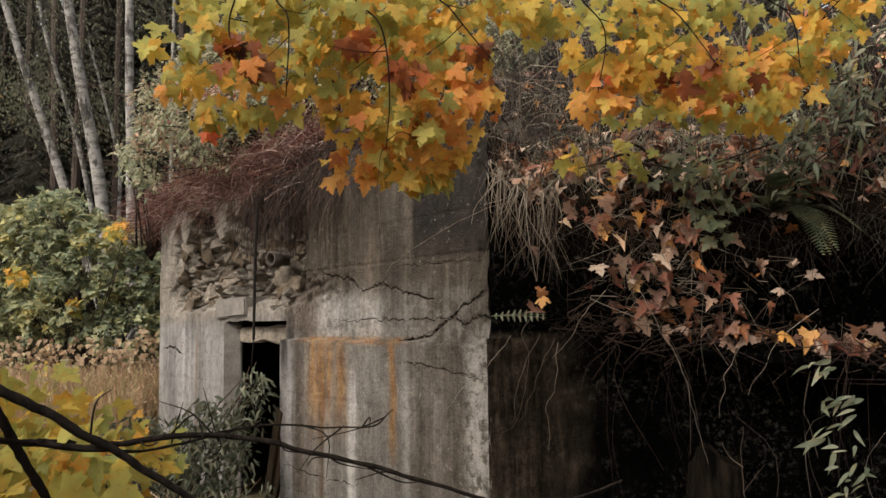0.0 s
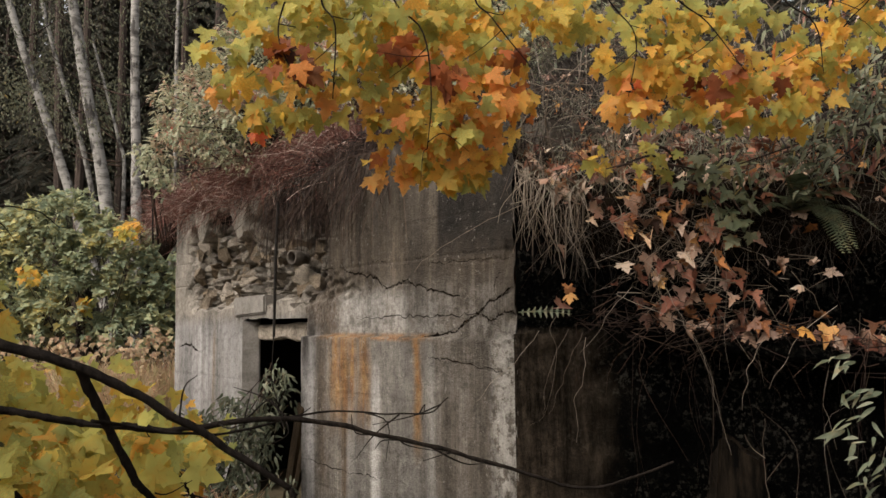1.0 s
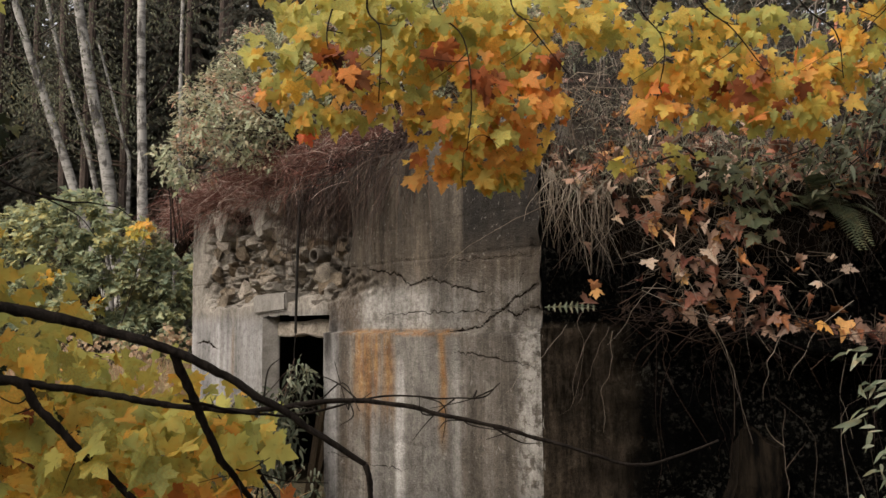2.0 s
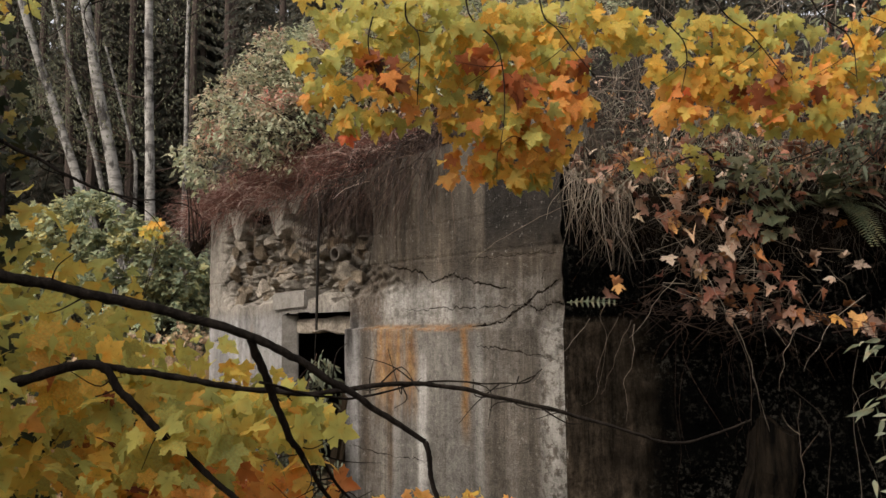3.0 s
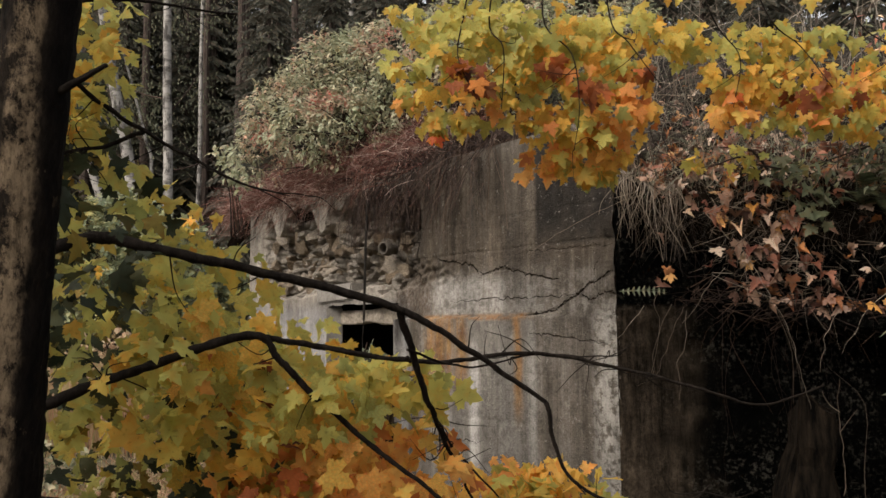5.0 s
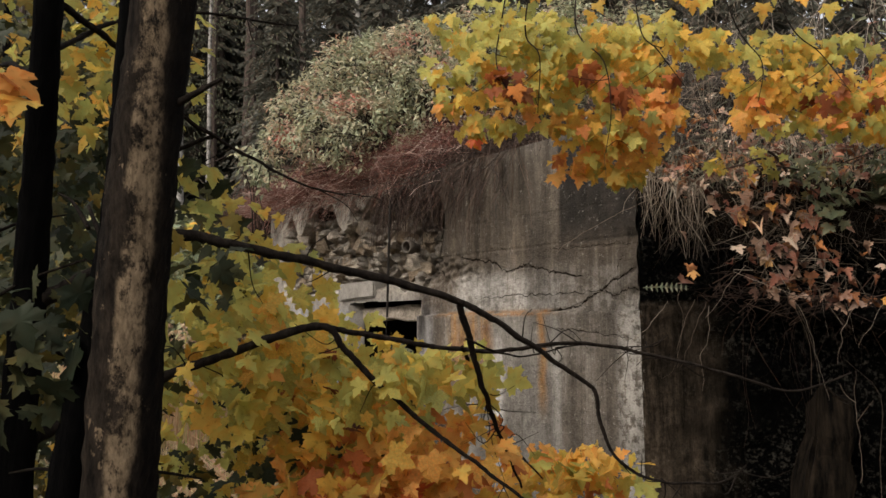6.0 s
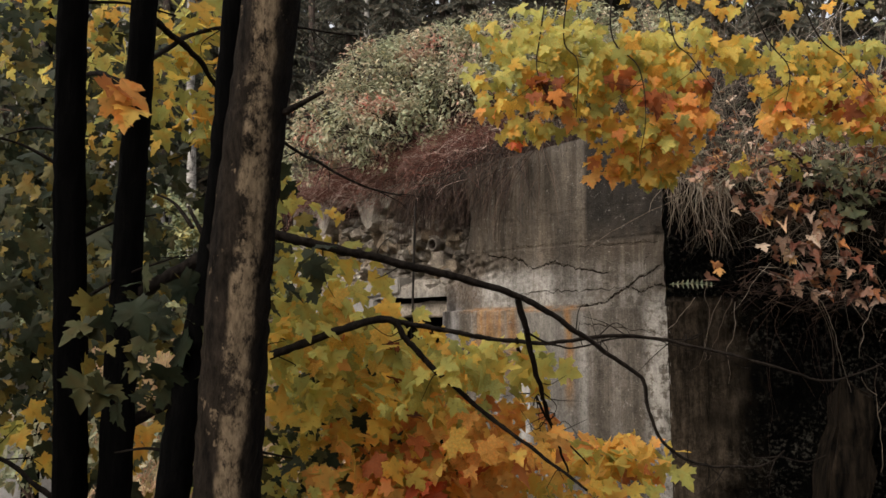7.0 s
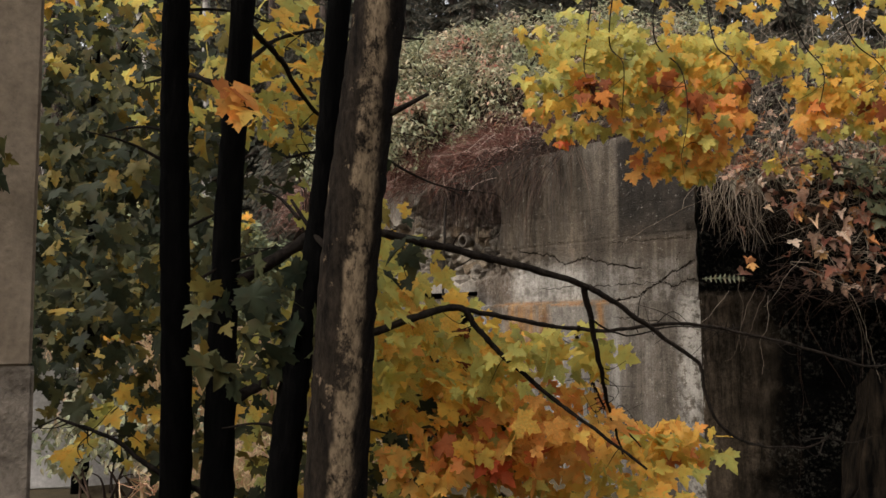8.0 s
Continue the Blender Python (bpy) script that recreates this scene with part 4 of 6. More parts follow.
CLUSTERS = [
    ("olive", (-1.36, 4.35, 3.66), (0.28, 0.25, 0.34), 30), ("olive", (-1.0, 4.35, 3.68), (0.45, 0.28, 0.42), 72), ("gold", (-1.05, 4.35, 3.5), (0.45, 0.28, 0.36), 40),
    ("orange", (-1.47, 4.35, 3.36), (0.14, 0.12, 0.10), 6), ("orange", (-0.92, 4.35, 3.42), (0.32, 0.2, 0.2), 18), ("olive", (-1.08, 4.4, 3.24), (0.32, 0.2, 0.10), 18),
    ("red", (-1.15, 4.35, 3.13), (0.22, 0.1, 0.04), 5), ("brown", (-1.02, 4.15, 3.52), (0.15, 0.1, 0.17), 17), ("brown", (-0.45, 4.3, 3.62), (0.12, 0.1, 0.10), 5),
    ("olive", (-0.55, 4.5, 3.88), (0.55, 0.3, 0.26), 74), ("gold", (-0.5, 4.5, 3.8), (0.5, 0.3, 0.28), 44), ("olive", (-1.1, 4.5, 4.05), (0.5, 0.3, 0.2), 46),
    ("gold", (-0.4, 4.55, 3.5), (0.45, 0.28, 0.38), 78), ("orange", (-0.3, 4.5, 3.42), (0.45, 0.28, 0.34), 34), ("olive", (-0.3, 4.5, 3.4), (0.45, 0.25, 0.34), 24), ("orange", (0.12, 4.55, 3.40), (0.26, 0.2, 0.24), 40),
    ("gold", (0.02, 4.6, 3.7), (0.42, 0.25, 0.24), 44), ("olive", (0.08, 4.65, 3.96), (0.5, 0.25, 0.2), 46),
    ("gold", (-0.15, 4.7, 3.08), (0.30, 0.2, 0.20), 50), ("orange", (-0.10, 4.7, 3.12), (0.28, 0.2, 0.2), 26), ("orange", (-0.52, 4.7, 3.0), (0.16, 0.12, 0.12), 18), ("gold", (-0.14, 4.7, 2.92), (0.22, 0.12, 0.06), 12),
    ("brown", (-0.17, 4.3, 3.48), (0.09, 0.08, 0.16), 10), ("brown", (0.22, 4.4, 3.6), (0.1, 0.08, 0.06), 4), ("gold", (0.5, 4.7, 3.96), (0.26, 0.2, 0.14), 26), ("olive", (0.62, 4.75, 3.86), (0.2, 0.2, 0.14), 14),
    ("gold", (1.0, 4.8, 3.78), (0.34, 0.25, 0.28), 48), ("orange", (0.92, 4.8, 3.40), (0.22, 0.18, 0.18), 26), ("gold", (1.4, 4.8, 3.68), (0.5, 0.28, 0.34), 92), ("orange", (1.5, 4.8, 3.52), (0.5, 0.28, 0.3), 40),
    ("olive", (1.6, 4.8, 3.40), (0.42, 0.2, 0.18), 34), ("gold", (1.85, 4.85, 3.42), (0.34, 0.25, 0.22), 40), ("gold", (2.15, 4.9, 3.72), (0.34, 0.25, 0.22), 44), ("orange", (2.1, 4.9, 3.62), (0.3, 0.2, 0.2), 22),
    ("olive", (1.08, 4.75, 3.30), (0.12, 0.1, 0.08), 5), ("olive", (1.3, 4.75, 3.95), (0.6, 0.25, 0.16), 40), ("brown", (1.5, 4.6, 3.5), (0.35, 0.1, 0.22), 10), ("red", (1.3, 4.75, 3.55), (0.4, 0.1, 0.2), 2), ("gold", (2.45, 4.9, 3.98), (0.3, 0.3, 0.22), 36), ("gold", (0.6, 4.7, 4.4), (1.9, 0.4, 0.2), 40),
]
single = 0
for mat, centre, radii, count in CLUSTERS:
    n = max(0, min(count // 3, 290 - single))
    single += n
    foliage(over, blob(rng, centre, (radii[0], radii[1] * 0.75, radii[2]), int(count * 1.1)), MAPLE_SHAPES, MAT[mat], (0.05, 0.122), DOWN, TO_PATH, rng, single=n)

# the clump of maples beside the path
main = thing("maple_tree", "young maple with mottled lichen-patched bark", "tree", pose(-2.7, 1.6, 0))
P = Matrix.Translation((2.7, -1.6, 0))
g = Geo()
tube(g, [P @ p for p in glide([(-2.74, 1.62, -0.1), (-2.66, 1.53, 1.1), (-2.59, 1.45, 2.09), (-2.47, 1.36, 3.02), (-2.3, 1.25, 4.3), (-2.2, 1.2, 6.0)], 22)], [0.138, 0.085], 30, 0.05, random.Random(5))
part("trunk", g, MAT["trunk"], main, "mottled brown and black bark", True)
for line in ([(-2.52, 1.40, 2.55), (-2.40, 1.36, 2.60), (-2.27, 1.33, 2.66)], [(-2.62, 1.5, 2.0), (-2.75, 1.62, 2.1), (-2.9, 1.8, 2.3)], [(-2.35, 1.3, 3.8), (-2.0, 1.5, 4.3), (-1.5, 1.8, 4.7)], [(-2.4, 1.32, 3.6), (-2.9, 1.7, 4.2), (-3.4, 2.2, 4.6)]):
    stem(main, [P @ Vector(p) for p in line], [0.018, 0.007], MAT["twig"], "branch", 7, 0.08)

clump = thing("maple_tree", "slender dark maple with low spreading branches", "tree", pose(-3.25, 2.1, 0))
Q = Matrix.Translation((3.25, -2.1, 0))
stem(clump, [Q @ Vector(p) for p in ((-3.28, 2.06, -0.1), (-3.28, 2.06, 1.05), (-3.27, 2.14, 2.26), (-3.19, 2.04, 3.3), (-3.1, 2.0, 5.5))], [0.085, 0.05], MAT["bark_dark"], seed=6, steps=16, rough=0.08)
BRANCHES = [
    ([(-3.26, 2.12, 1.92), (-3.0, 2.25, 2.10), (-2.75, 2.4, 2.25), (-2.47, 2.42, 2.20), (-1.95, 2.5, 2.08), (-1.43, 2.55, 1.93), (-1.08, 2.65, 1.72), (-0.76, 2.72, 1.50)], 0.034, 0.010),
    ([(-0.76, 2.72, 1.50), (-0.73, 2.72, 1.34), (-0.66, 2.72, 1.16), (-0.45, 2.75, 1.04), (-0.1, 2.8, 1.02), (0.02, 2.8, 1.1)], 0.011, 0.004),
    ([(-1.43, 2.57, 1.92), (-1.33, 2.75, 1.57), (-1.24, 2.98, 1.33), (-1.15, 3.2, 1.1), (-1.06, 3.35, 0.9)], 0.017, 0.006),
    ([(-1.40, 2.88, 1.70), (-1.37, 3.15, 1.64), (-1.27, 3.25, 1.4), (-1.17, 3.35, 1.2), (-0.93, 3.4, 0.93)], 0.012, 0.005),
    ([(-3.27, 2.1, 1.35), (-2.9, 2.4, 1.55), (-2.6, 2.65, 1.68), (-2.14, 2.77, 1.82), (-2.0, 2.8, 1.70), (-1.84, 2.83, 1.53), (-1.6, 2.82, 1.32), (-1.28, 2.8, 1.08), (-1.05, 2.8, 0.9)], 0.027, 0.007),
    ([(-2.14, 2.77, 1.82), (-1.9, 2.85, 1.78), (-1.6, 2.9, 1.72), (-1.25, 2.9, 1.68), (-0.85, 2.88, 1.72), (-0.4, 2.85, 1.65), (0.02, 2.83, 1.53), (0.3, 2.85, 1.46), (0.6, 2.85, 1.55)], 0.016, 0.004),
    ([(-3.2, 2.06, 3.25), (-3.1, 2.5, 3.2), (-2.95, 2.9, 3.0), (-2.6, 3.1, 2.78), (-2.24, 3.15, 2.6), (-1.95, 3.2, 2.55)], 0.018, 0.003),
    ([(-1.4, 2.6, 1.75), (-1.1, 3.0, 1.65), (-0.73, 3.3, 1.70), (-0.33, 3.32, 1.68), (-0.2, 3.32, 1.75)], 0.006, 0.0025),
    ([(-2.75, 3.05, 2.86), (-2.95, 3.0, 2.78), (-3.1, 2.8, 2.7)], 0.012, 0.008),
    ([(-3.22, 2.08, 3.0), (-3.1, 2.5, 3.3), (-2.8, 2.9, 3.5), (-2.3, 3.1, 3.5)], 0.014, 0.005),
    ([(-3.27, 2.1, 2.9), (-3.6, 2.5, 3.1), (-4.0, 3.0, 3.2)], 0.02, 0.006),
    ([(-3.27, 2.1, 0.9), (-3.6, 2.2, 1.02), (-3.9, 2.3, 1.18), (-4.2, 2.4, 1.26)], 0.016, 0.007),
]
rng = random.Random(31)
for line, r0, r1 in BRANCHES:
    bent = [Q @ p + 0.011 * Vector((noise.noise(p * 9), noise.noise(p * 9 + Vector((5, 0, 0))), noise.noise(p * 9 + Vector((0, 5, 0))))) for p in glide(line, 5)]
    limb = stem(clump, bent, [r0, r1], MAT["twig"], "branch", 9, 0.2, seed=int(r0 * 1000), steps=3)
    fork_twigs(limb, [Q @ Vector(p) for p in line[1:]], MAT["twig"], rng, 8, 0.25, 0.004)

for pts, r0, r1, seed in (
    ([(-3.53, 2.10, -0.1), (-3.49, 2.10, 1.0), (-3.51, 2.05, 2.4), (-3.51, 2.03, 3.4), (-3.45, 2.0, 5.5)], 0.080, 0.060, 7),
    ([(-2.98, 1.62, -0.1), (-2.90, 1.62, 1.05), (-2.84, 1.66, 1.6), (-2.75, 1.68, 2.2), (-2.66, 1.6, 3.15), (-2.5, 1.5, 5)], 0.075, 0.045, 8),
):
    sap = thing("maple_sapling", "thin near-black maple stem in the clump", "tree", pose(*pts[0][:2], 0), "maple clump")
    S = Matrix.Translation((-pts[0][0], -pts[0][1], 0))
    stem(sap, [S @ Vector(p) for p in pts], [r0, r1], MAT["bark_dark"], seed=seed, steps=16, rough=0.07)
    for i in range(5):
        a = S @ Vector(pts[2]) + Vector((0, 0, rng.uniform(-0.6, 0.9)))
        d = Vector((rng.choice((-1, 1)) * rng.uniform(0.2, 0.5), rng.uniform(0, 0.3), rng.uniform(-0.05, 0.25)))
        stem(sap, [a, a + d * 0.5 + Vector((0, 0, 0.03)), a + d], [0.010, 0.004], MAT["twig"], "twig", 5)

rng = random.Random(41)
SPRAYS = [
    ("green", (-3.3, 3.2, 0.75), (0.6, 0.4, 0.4), 90),
    ("green", (-2.75, 3.5, 1.4), (0.6, 0.6, 0.7), 70), ("brown", (-2.3, 3.0, 1.4), (0.5, 0.4, 0.4), 10), ("orange", (-1.6, 3.0, 1.15), (0.4, 0.3, 0.25), 50), ("orange", (-2.45, 3.0, 1.75), (0.3, 0.3, 0.25), 16), ("green", (-2.2, 3.4, 0.9), (0.6, 0.5, 0.4), 50), ("olive", (-1.9, 2.9, 1.45), (0.35, 0.3, 0.2), 30),
    ("olive", (-2.55, 3.4, 1.75), (0.5, 0.6, 0.55), 120), ("gold", (-2.3, 2.95, 1.6), (0.6, 0.3, 0.35), 50), ("olive", (-2.6, 3.6, 1.9), (0.5, 0.4, 0.5), 60), ("gold", (-2.2, 3.6, 1.25), (0.6, 0.6, 0.45), 170),
    ("orange", (-1.95, 3.7, 1.0), (0.55, 0.5, 0.35), 130), ("olive", (-1.65, 3.1, 1.55), (0.35, 0.35, 0.16), 62),
    ("olive", (-2.3, 3.3, 0.75), (0.8, 0.6, 0.3), 130), ("orange", (-1.75, 3.2, 1.0), (0.45, 0.35, 0.32), 130), ("orange", (-2.2, 3.1, 0.95), (0.35, 0.35, 0.22), 80), ("red", (-1.8, 3.0, 0.95), (0.2, 0.2, 0.08), 18), ("gold", (-2.05, 3.1, 1.2), (0.35, 0.35, 0.3), 70), ("red", (-1.95, 4.3, 0.95), (0.35, 0.4, 0.14), 45), ("olive", (-1.35, 3.0, 1.55), (0.22, 0.25, 0.15), 20), ("orange", (-1.35, 3.3, 1.2), (0.25, 0.25, 0.2), 30),
    ("gold", (-0.62, 4.1, 0.82), (0.5, 0.4, 0.2), 105), ("orange", (-0.75, 4.1, 0.82), (0.5, 0.4, 0.22), 75), ("gold", (-1.1, 3.4, 0.7), (0.5, 0.4, 0.2), 70),
    ("green", (-2.9, 2.9, 2.2), (0.5, 0.6, 0.6), 50), ("olive", (-2.8, 3.1, 2.3), (0.45, 0.5, 0.5), 50), ("green", (-4.0, 1.32, 2.45), (0.13, 0.05, 0.13), 12), ("olive", (-2.75, 2.9, 1.7), (0.45, 0.5, 0.5), 90), ("olive", (-3.2, 3.0, 3.3), (0.45, 0.5, 0.5), 120), ("gold", (-3.15, 2.9, 3.2), (0.32, 0.4, 0.4), 60),
    # left-hand clusters use the darker green in place of real shade
    ("green", (-4.1, 3.4, 2.0), (0.8, 0.8, 0.9), 300), ("green", (-3.9, 3.6, 2.9), (0.8, 0.7, 0.5), 150), ("olive", (-3.9, 3.7, 3.3), (0.8, 0.7, 0.3), 50), ("green", (-3.9, 3.5, 3.5), (0.8, 0.7, 0.4), 70), ("gold", (-3.8, 3.4, 3.2), (0.6, 0.5, 0.4), 34),
    ("green", (-3.0, 1.62, 1.75), (0.3, 0.12, 0.3), 46), ("orange", (-3.1, 1.6, 2.68), (0.13, 0.06, 0.12), 6), ("green", (-2.5, 1.75, 2.2), (0.25, 0.2, 0.35), 16),
    ("green", (-3.9, 3.2, 1.35), (0.6, 0.5, 0.5), 110), ("gold", (-3.9, 2.9, 1.15), (0.5, 0.4, 0.25), 30), ("green", (-4.2, 4.6, 1.6), (0.9, 0.6, 0.9), 220),
    ("olive", (-2.45, 4.3, 1.35), (0.55, 0.5, 0.32), 100), ("orange", (-2.3, 3.9, 1.1), (0.5, 0.4, 0.2), 60), ("gold", (-2.2, 4.2, 1.15), (0.6, 0.5, 0.3), 90), ("orange", (-1.75, 4.3, 0.75), (0.5, 0.4, 0.25), 80),
    ("olive", (-2.3, 4.2, 1.65), (0.6, 0.4, 0.32), 120), ("gold", (-1.95, 4.2, 1.5), (0.6, 0.4, 0.28), 80), ("olive", (-1.75, 4.4, 1.35), (0.4, 0.3, 0.2), 40),
    # crown leaves above the view, added to shade the clump
    ("green", (-4.4, 0.6, 4.4), (1.6, 1.4, 0.6), 420), ("olive", (-3.2, 1.8, 4.8), (1.0, 0.8, 0.5), 160), ("green", (-4.4, 2.4, 4.6), (0.9, 1.0, 0.6), 200),
    ("olive", (-3.1, 4.4, 1.2), (0.7, 0.6, 0.8), 220), ("green", (-2.9, 4.6, 0.6), (0.9, 0.6, 0.5), 170),
]
single = 0
for mat, centre, radii, count in SPRAYS:
    n = max(0, min(count // 5 + 8, 290 - single))
    single += n
    foliage(clump, blob(rng, centre, radii, int(count * 0.85)), MAPLE_SHAPES, MAT[mat], (0.05, 0.14), (0.25, -0.3, -0.45), (-0.05, -0.45, 0.65), rng, single=n)


# bushy maple out of view, added to block sky light from the left
light_screen = thing("maple_tree", "unseen bushy maple added to block light from the left", "tree", pose(-5.6, 0.9, 0))
H = Matrix.Translation((5.6, -0.9, 0))
stem(light_screen, [H @ Vector(p) for p in ((-5.6, 0.9, -0.1), (-5.55, 0.9, 2), (-5.6, 1.0, 4.5))], [0.08, 0.03], MAT["bark_dark"])
for y in (-0.3, 0.9, 2.0):
    stem(light_screen, [H @ Vector((-5.58, 0.9, 1.0)), H @ Vector((-5.5, (y + 0.9) / 2, 1.9)), H @ Vector((-5.4, y, 2.6))], [0.03, 0.01], MAT["twig"], "branch", 6)
foliage(light_screen, blob(rng, (-5.6, 0.8, 2.4), (0.6, 1.9, 1.9), 800, 0.3), MAPLE_SHAPES, MAT["green"], (0.11, 0.18), (0.2, -0.3, -0.8), (0.6, -0.6, 0.6), rng)

far = thing("maple_tree", "dense green maple turning yellow behind the clump", "tree", pose(-6.0, 7.0, 0))
J = Matrix.Translation((6.0, -7.0, 0))
stem(far, [J @ Vector(p) for p in ((-6.0, 7.0, -0.1), (-5.95, 7.0, 2.5), (-6.0, 7.1, 6.0))], [0.09, 0.03], MAT["bark_dark"])
for i in range(9):
    e = Vector((-5.7 + rng.uniform(-1.2, 1.0), 6.9 + rng.uniform(-0.8, 0.8), rng.uniform(2.0, 5.0)))
    stem(far, [J @ Vector((-5.96, 7.0, e.z - 0.8)), J @ Vector(((e.x - 5.96) / 2, (e.y + 7) / 2, e.z - 0.3)), J @ e], [0.022, 0.006], MAT["twig"], "branch", 6)
for mat, centre, radii, count in (("green", (-5.8, 6.9, 2.6), (1.2, 0.9, 1.0), 620), ("green", (-5.5, 6.8, 3.8), (1.2, 0.9, 0.7), 420), ("green", (-5.6, 6.7, 4.6), (1.2, 0.9, 0.6), 240), ("olive", (-5.6, 6.7, 4.9), (1.2, 0.9, 0.5), 60), ("gold", (-5.4, 6.5, 5.2), (1.0, 0.7, 0.5), 60), ("green", (-6.6, 6.9, 1.5), (1.0, 0.9, 0.8), 260)):
    foliage(far, blob(rng, centre, radii, count, 0.2), MAPLE_SHAPES, MAT[mat], (0.10, 0.17), (0.2, -0.3, -0.7), (0, -0.8, 0.8), rng)

# birches at the far side of the clearing
def birch(points, r0, r1, seed, label):
    x, y = points[0][0], points[0][1]
    z = ground_height(x, y)
    t = thing("birch_tree", label, "tree", pose(x, y, z), "birches")
    m = Matrix.Translation((-x, -y, -z))
    pts = [Vector((x, y, z - 0.1))] + [Vector(p) for p in points[1:]]
    stem(t, [m @ p for p in pts], [r0, r1], MAT["birch"], seed=seed, steps=8, sides=10, rough=0.05)
    rr = random.Random(seed)
    for i in range(7):
        a = pts[1].lerp(pts[-1], rr.random())
        d = Vector((rr.choice((-1, 1)) * rr.uniform(0.6, 2.0), rr.uniform(-0.6, 0.6), rr.uniform(0.4, 1.8)))
        stem(t, [m @ a, m @ (a + d * 0.5 - Vector((0, 0, 0.1))), m @ (a + d)], [0.035, 0.01], MAT["darkstem"], "branch", 5)
    places = []
    for i in range(20):
        at = pts[1].lerp(pts[-1], 0.15 + 0.85 * rr.random())
        places += blob(rr, at + Vector((rr.gauss(-0.3, 1.5), rr.gauss(0.4, 1.0), 0)), (1.3, 0.8, 0.8), 55)
    for i in range(6):
        places += blob(rr, pts[-1] + Vector((rr.gauss(0, 1.2), rr.gauss(0, 1.2), rr.uniform(-2, 1))), (0.9, 0.9, 0.7), 40)
    foliage(t, places, OVAL_SHAPES, MAT["birch_leaf"], (0.07, 0.14), (0, 0, -1), (0, -1, 0.3), rr)


birch([(-11.5, 29.3, 0), (-12.2, 29.1, 6.9), (-12.9, 28.8, 11), (-13.5, 28.4, 15.5), (-13.9, 28.2, 20)], 0.26, 0.13, 1, "white birch with black-scarred bark leaning slightly")
birch([(-11.5, 29.5, 0), (-13.7, 29.05, 7.7), (-15.2, 28.6, 12.5), (-16.4, 28.3, 17)], 0.20, 0.10, 2, "white birch leaning over the clearing")
birch([(-12.4, 31.5, 0), (-13.7, 31.0, 8.3), (-14.9, 30.6, 12.7), (-16, 30, 18)], 0.12, 0.06, 3, "slim grey birch among dark spruces")
birch([(-9.9, 26.3, 0), (-9.95, 26.07, 6.8), (-9.93, 25.6, 12.1), (-9.8, 25.4, 18)], 0.19, 0.1, 4, "upright birch before dark spruces")
birch([(-10.5, 31, 0), (-10.3, 31, 8), (-10.3, 31, 13), (-10.2, 31, 18)], 0.1, 0.06, 5, "thin birch before dark spruces")
birch([(-15.2, 27, 0), (-15.9, 27, 6.9), (-16.6, 27, 11), (-17.5, 27, 16)], 0.11, 0.07, 6, "grey birch at the edge of the wood")
birch([(-12.0, 29.8, 0), (-11.7, 29.6, 7.4), (-11.9, 29.4, 9), (-12.8, 29.2, 12.5)], 0.09, 0.04, 7, "thin birch stem beside a thicker one")
birch([(-4.6, 34, 0), (-4.5, 34, 9), (-4.6, 34, 16), (-4.4, 34, 22)], 0.17, 0.1, 8, "pale birch far behind the bunker")


# dark conifers
def spruce_mesh(height, width, seed):
    rr = random.Random(seed)
    g = Geo()
    z = height * 0.06
    while z < height:
        reach = width * (1 - z / height) ** 0.8 + 0.15
        n = 9
        for i in range(n):
            a = rr.uniform(0, 2 * math.pi)
            d = Vector((math.cos(a), math.sin(a), 0))
            tip = d * reach * rr.uniform(0.7, 1.1) + Vector((0, 0, z - reach * rr.uniform(0.2, 0.5)))
            base = Vector((0, 0, z))
            w = d.cross(Vector((0, 0, 1)))
            for k in range(9):
                u = (k + rr.random()) / 9
                p = base.lerp(tip, u) + Vector((0, 0, 0.15 * math.sin(u * 3)))
                size = reach * 0.25 * (1.1 - u * 0.6)
                for sgn in (-1, 1):
                    q = p + w * sgn * size + d * size * 0.5 - Vector((0, 0, size * rr.uniform(0.3, 0.9)))
                    e = d * size * 0.16 + Vector((0, 0, 0.03))
                    g.add([p - e, p + e, q + e * 0.3, q - e * 0.3 - Vector((0, 0, size * 0.12))], [(0, 1, 2, 3)])
        z += height * 0.028
    return g.mesh("needles", MAT["spruce"])


SPRUCES = [spruce_mesh(17, 3.2, 1), spruce_mesh(21, 3.6, 2), spruce_mesh(14, 2.6, 3)]
trunk_geo = Geo()
tube(trunk_geo, [(0, 0, -0.3), (0, 0, 8), (0, 0, 17)], [0.22, 0.05], 8)
SPRUCE_TRUNK = trunk_geo.mesh("trunk", MAT["pine"])
pine_geo = Geo()
tube(pine_geo, glide([(0, 0, -0.3), (0.1, 0, 7), (-0.1, 0, 14), (0.1, 0, 22)], 5), [0.2, 0.12], 8)
PINE_TRUNK = pine_geo.mesh("trunk", MAT["pine"])


def spruce(x, y, kind, scale):
    t = thing("spruce_tree", "dense dark spruce in the wood behind", "tree", pose(x, y, ground_height(x, y)) @ Matrix.Scale(scale, 4), "dark spruces")
    part("trunk", SPRUCE_TRUNK, None, t)
    tagged(part("needles", SPRUCES[kind], None, t), kind="stuff")


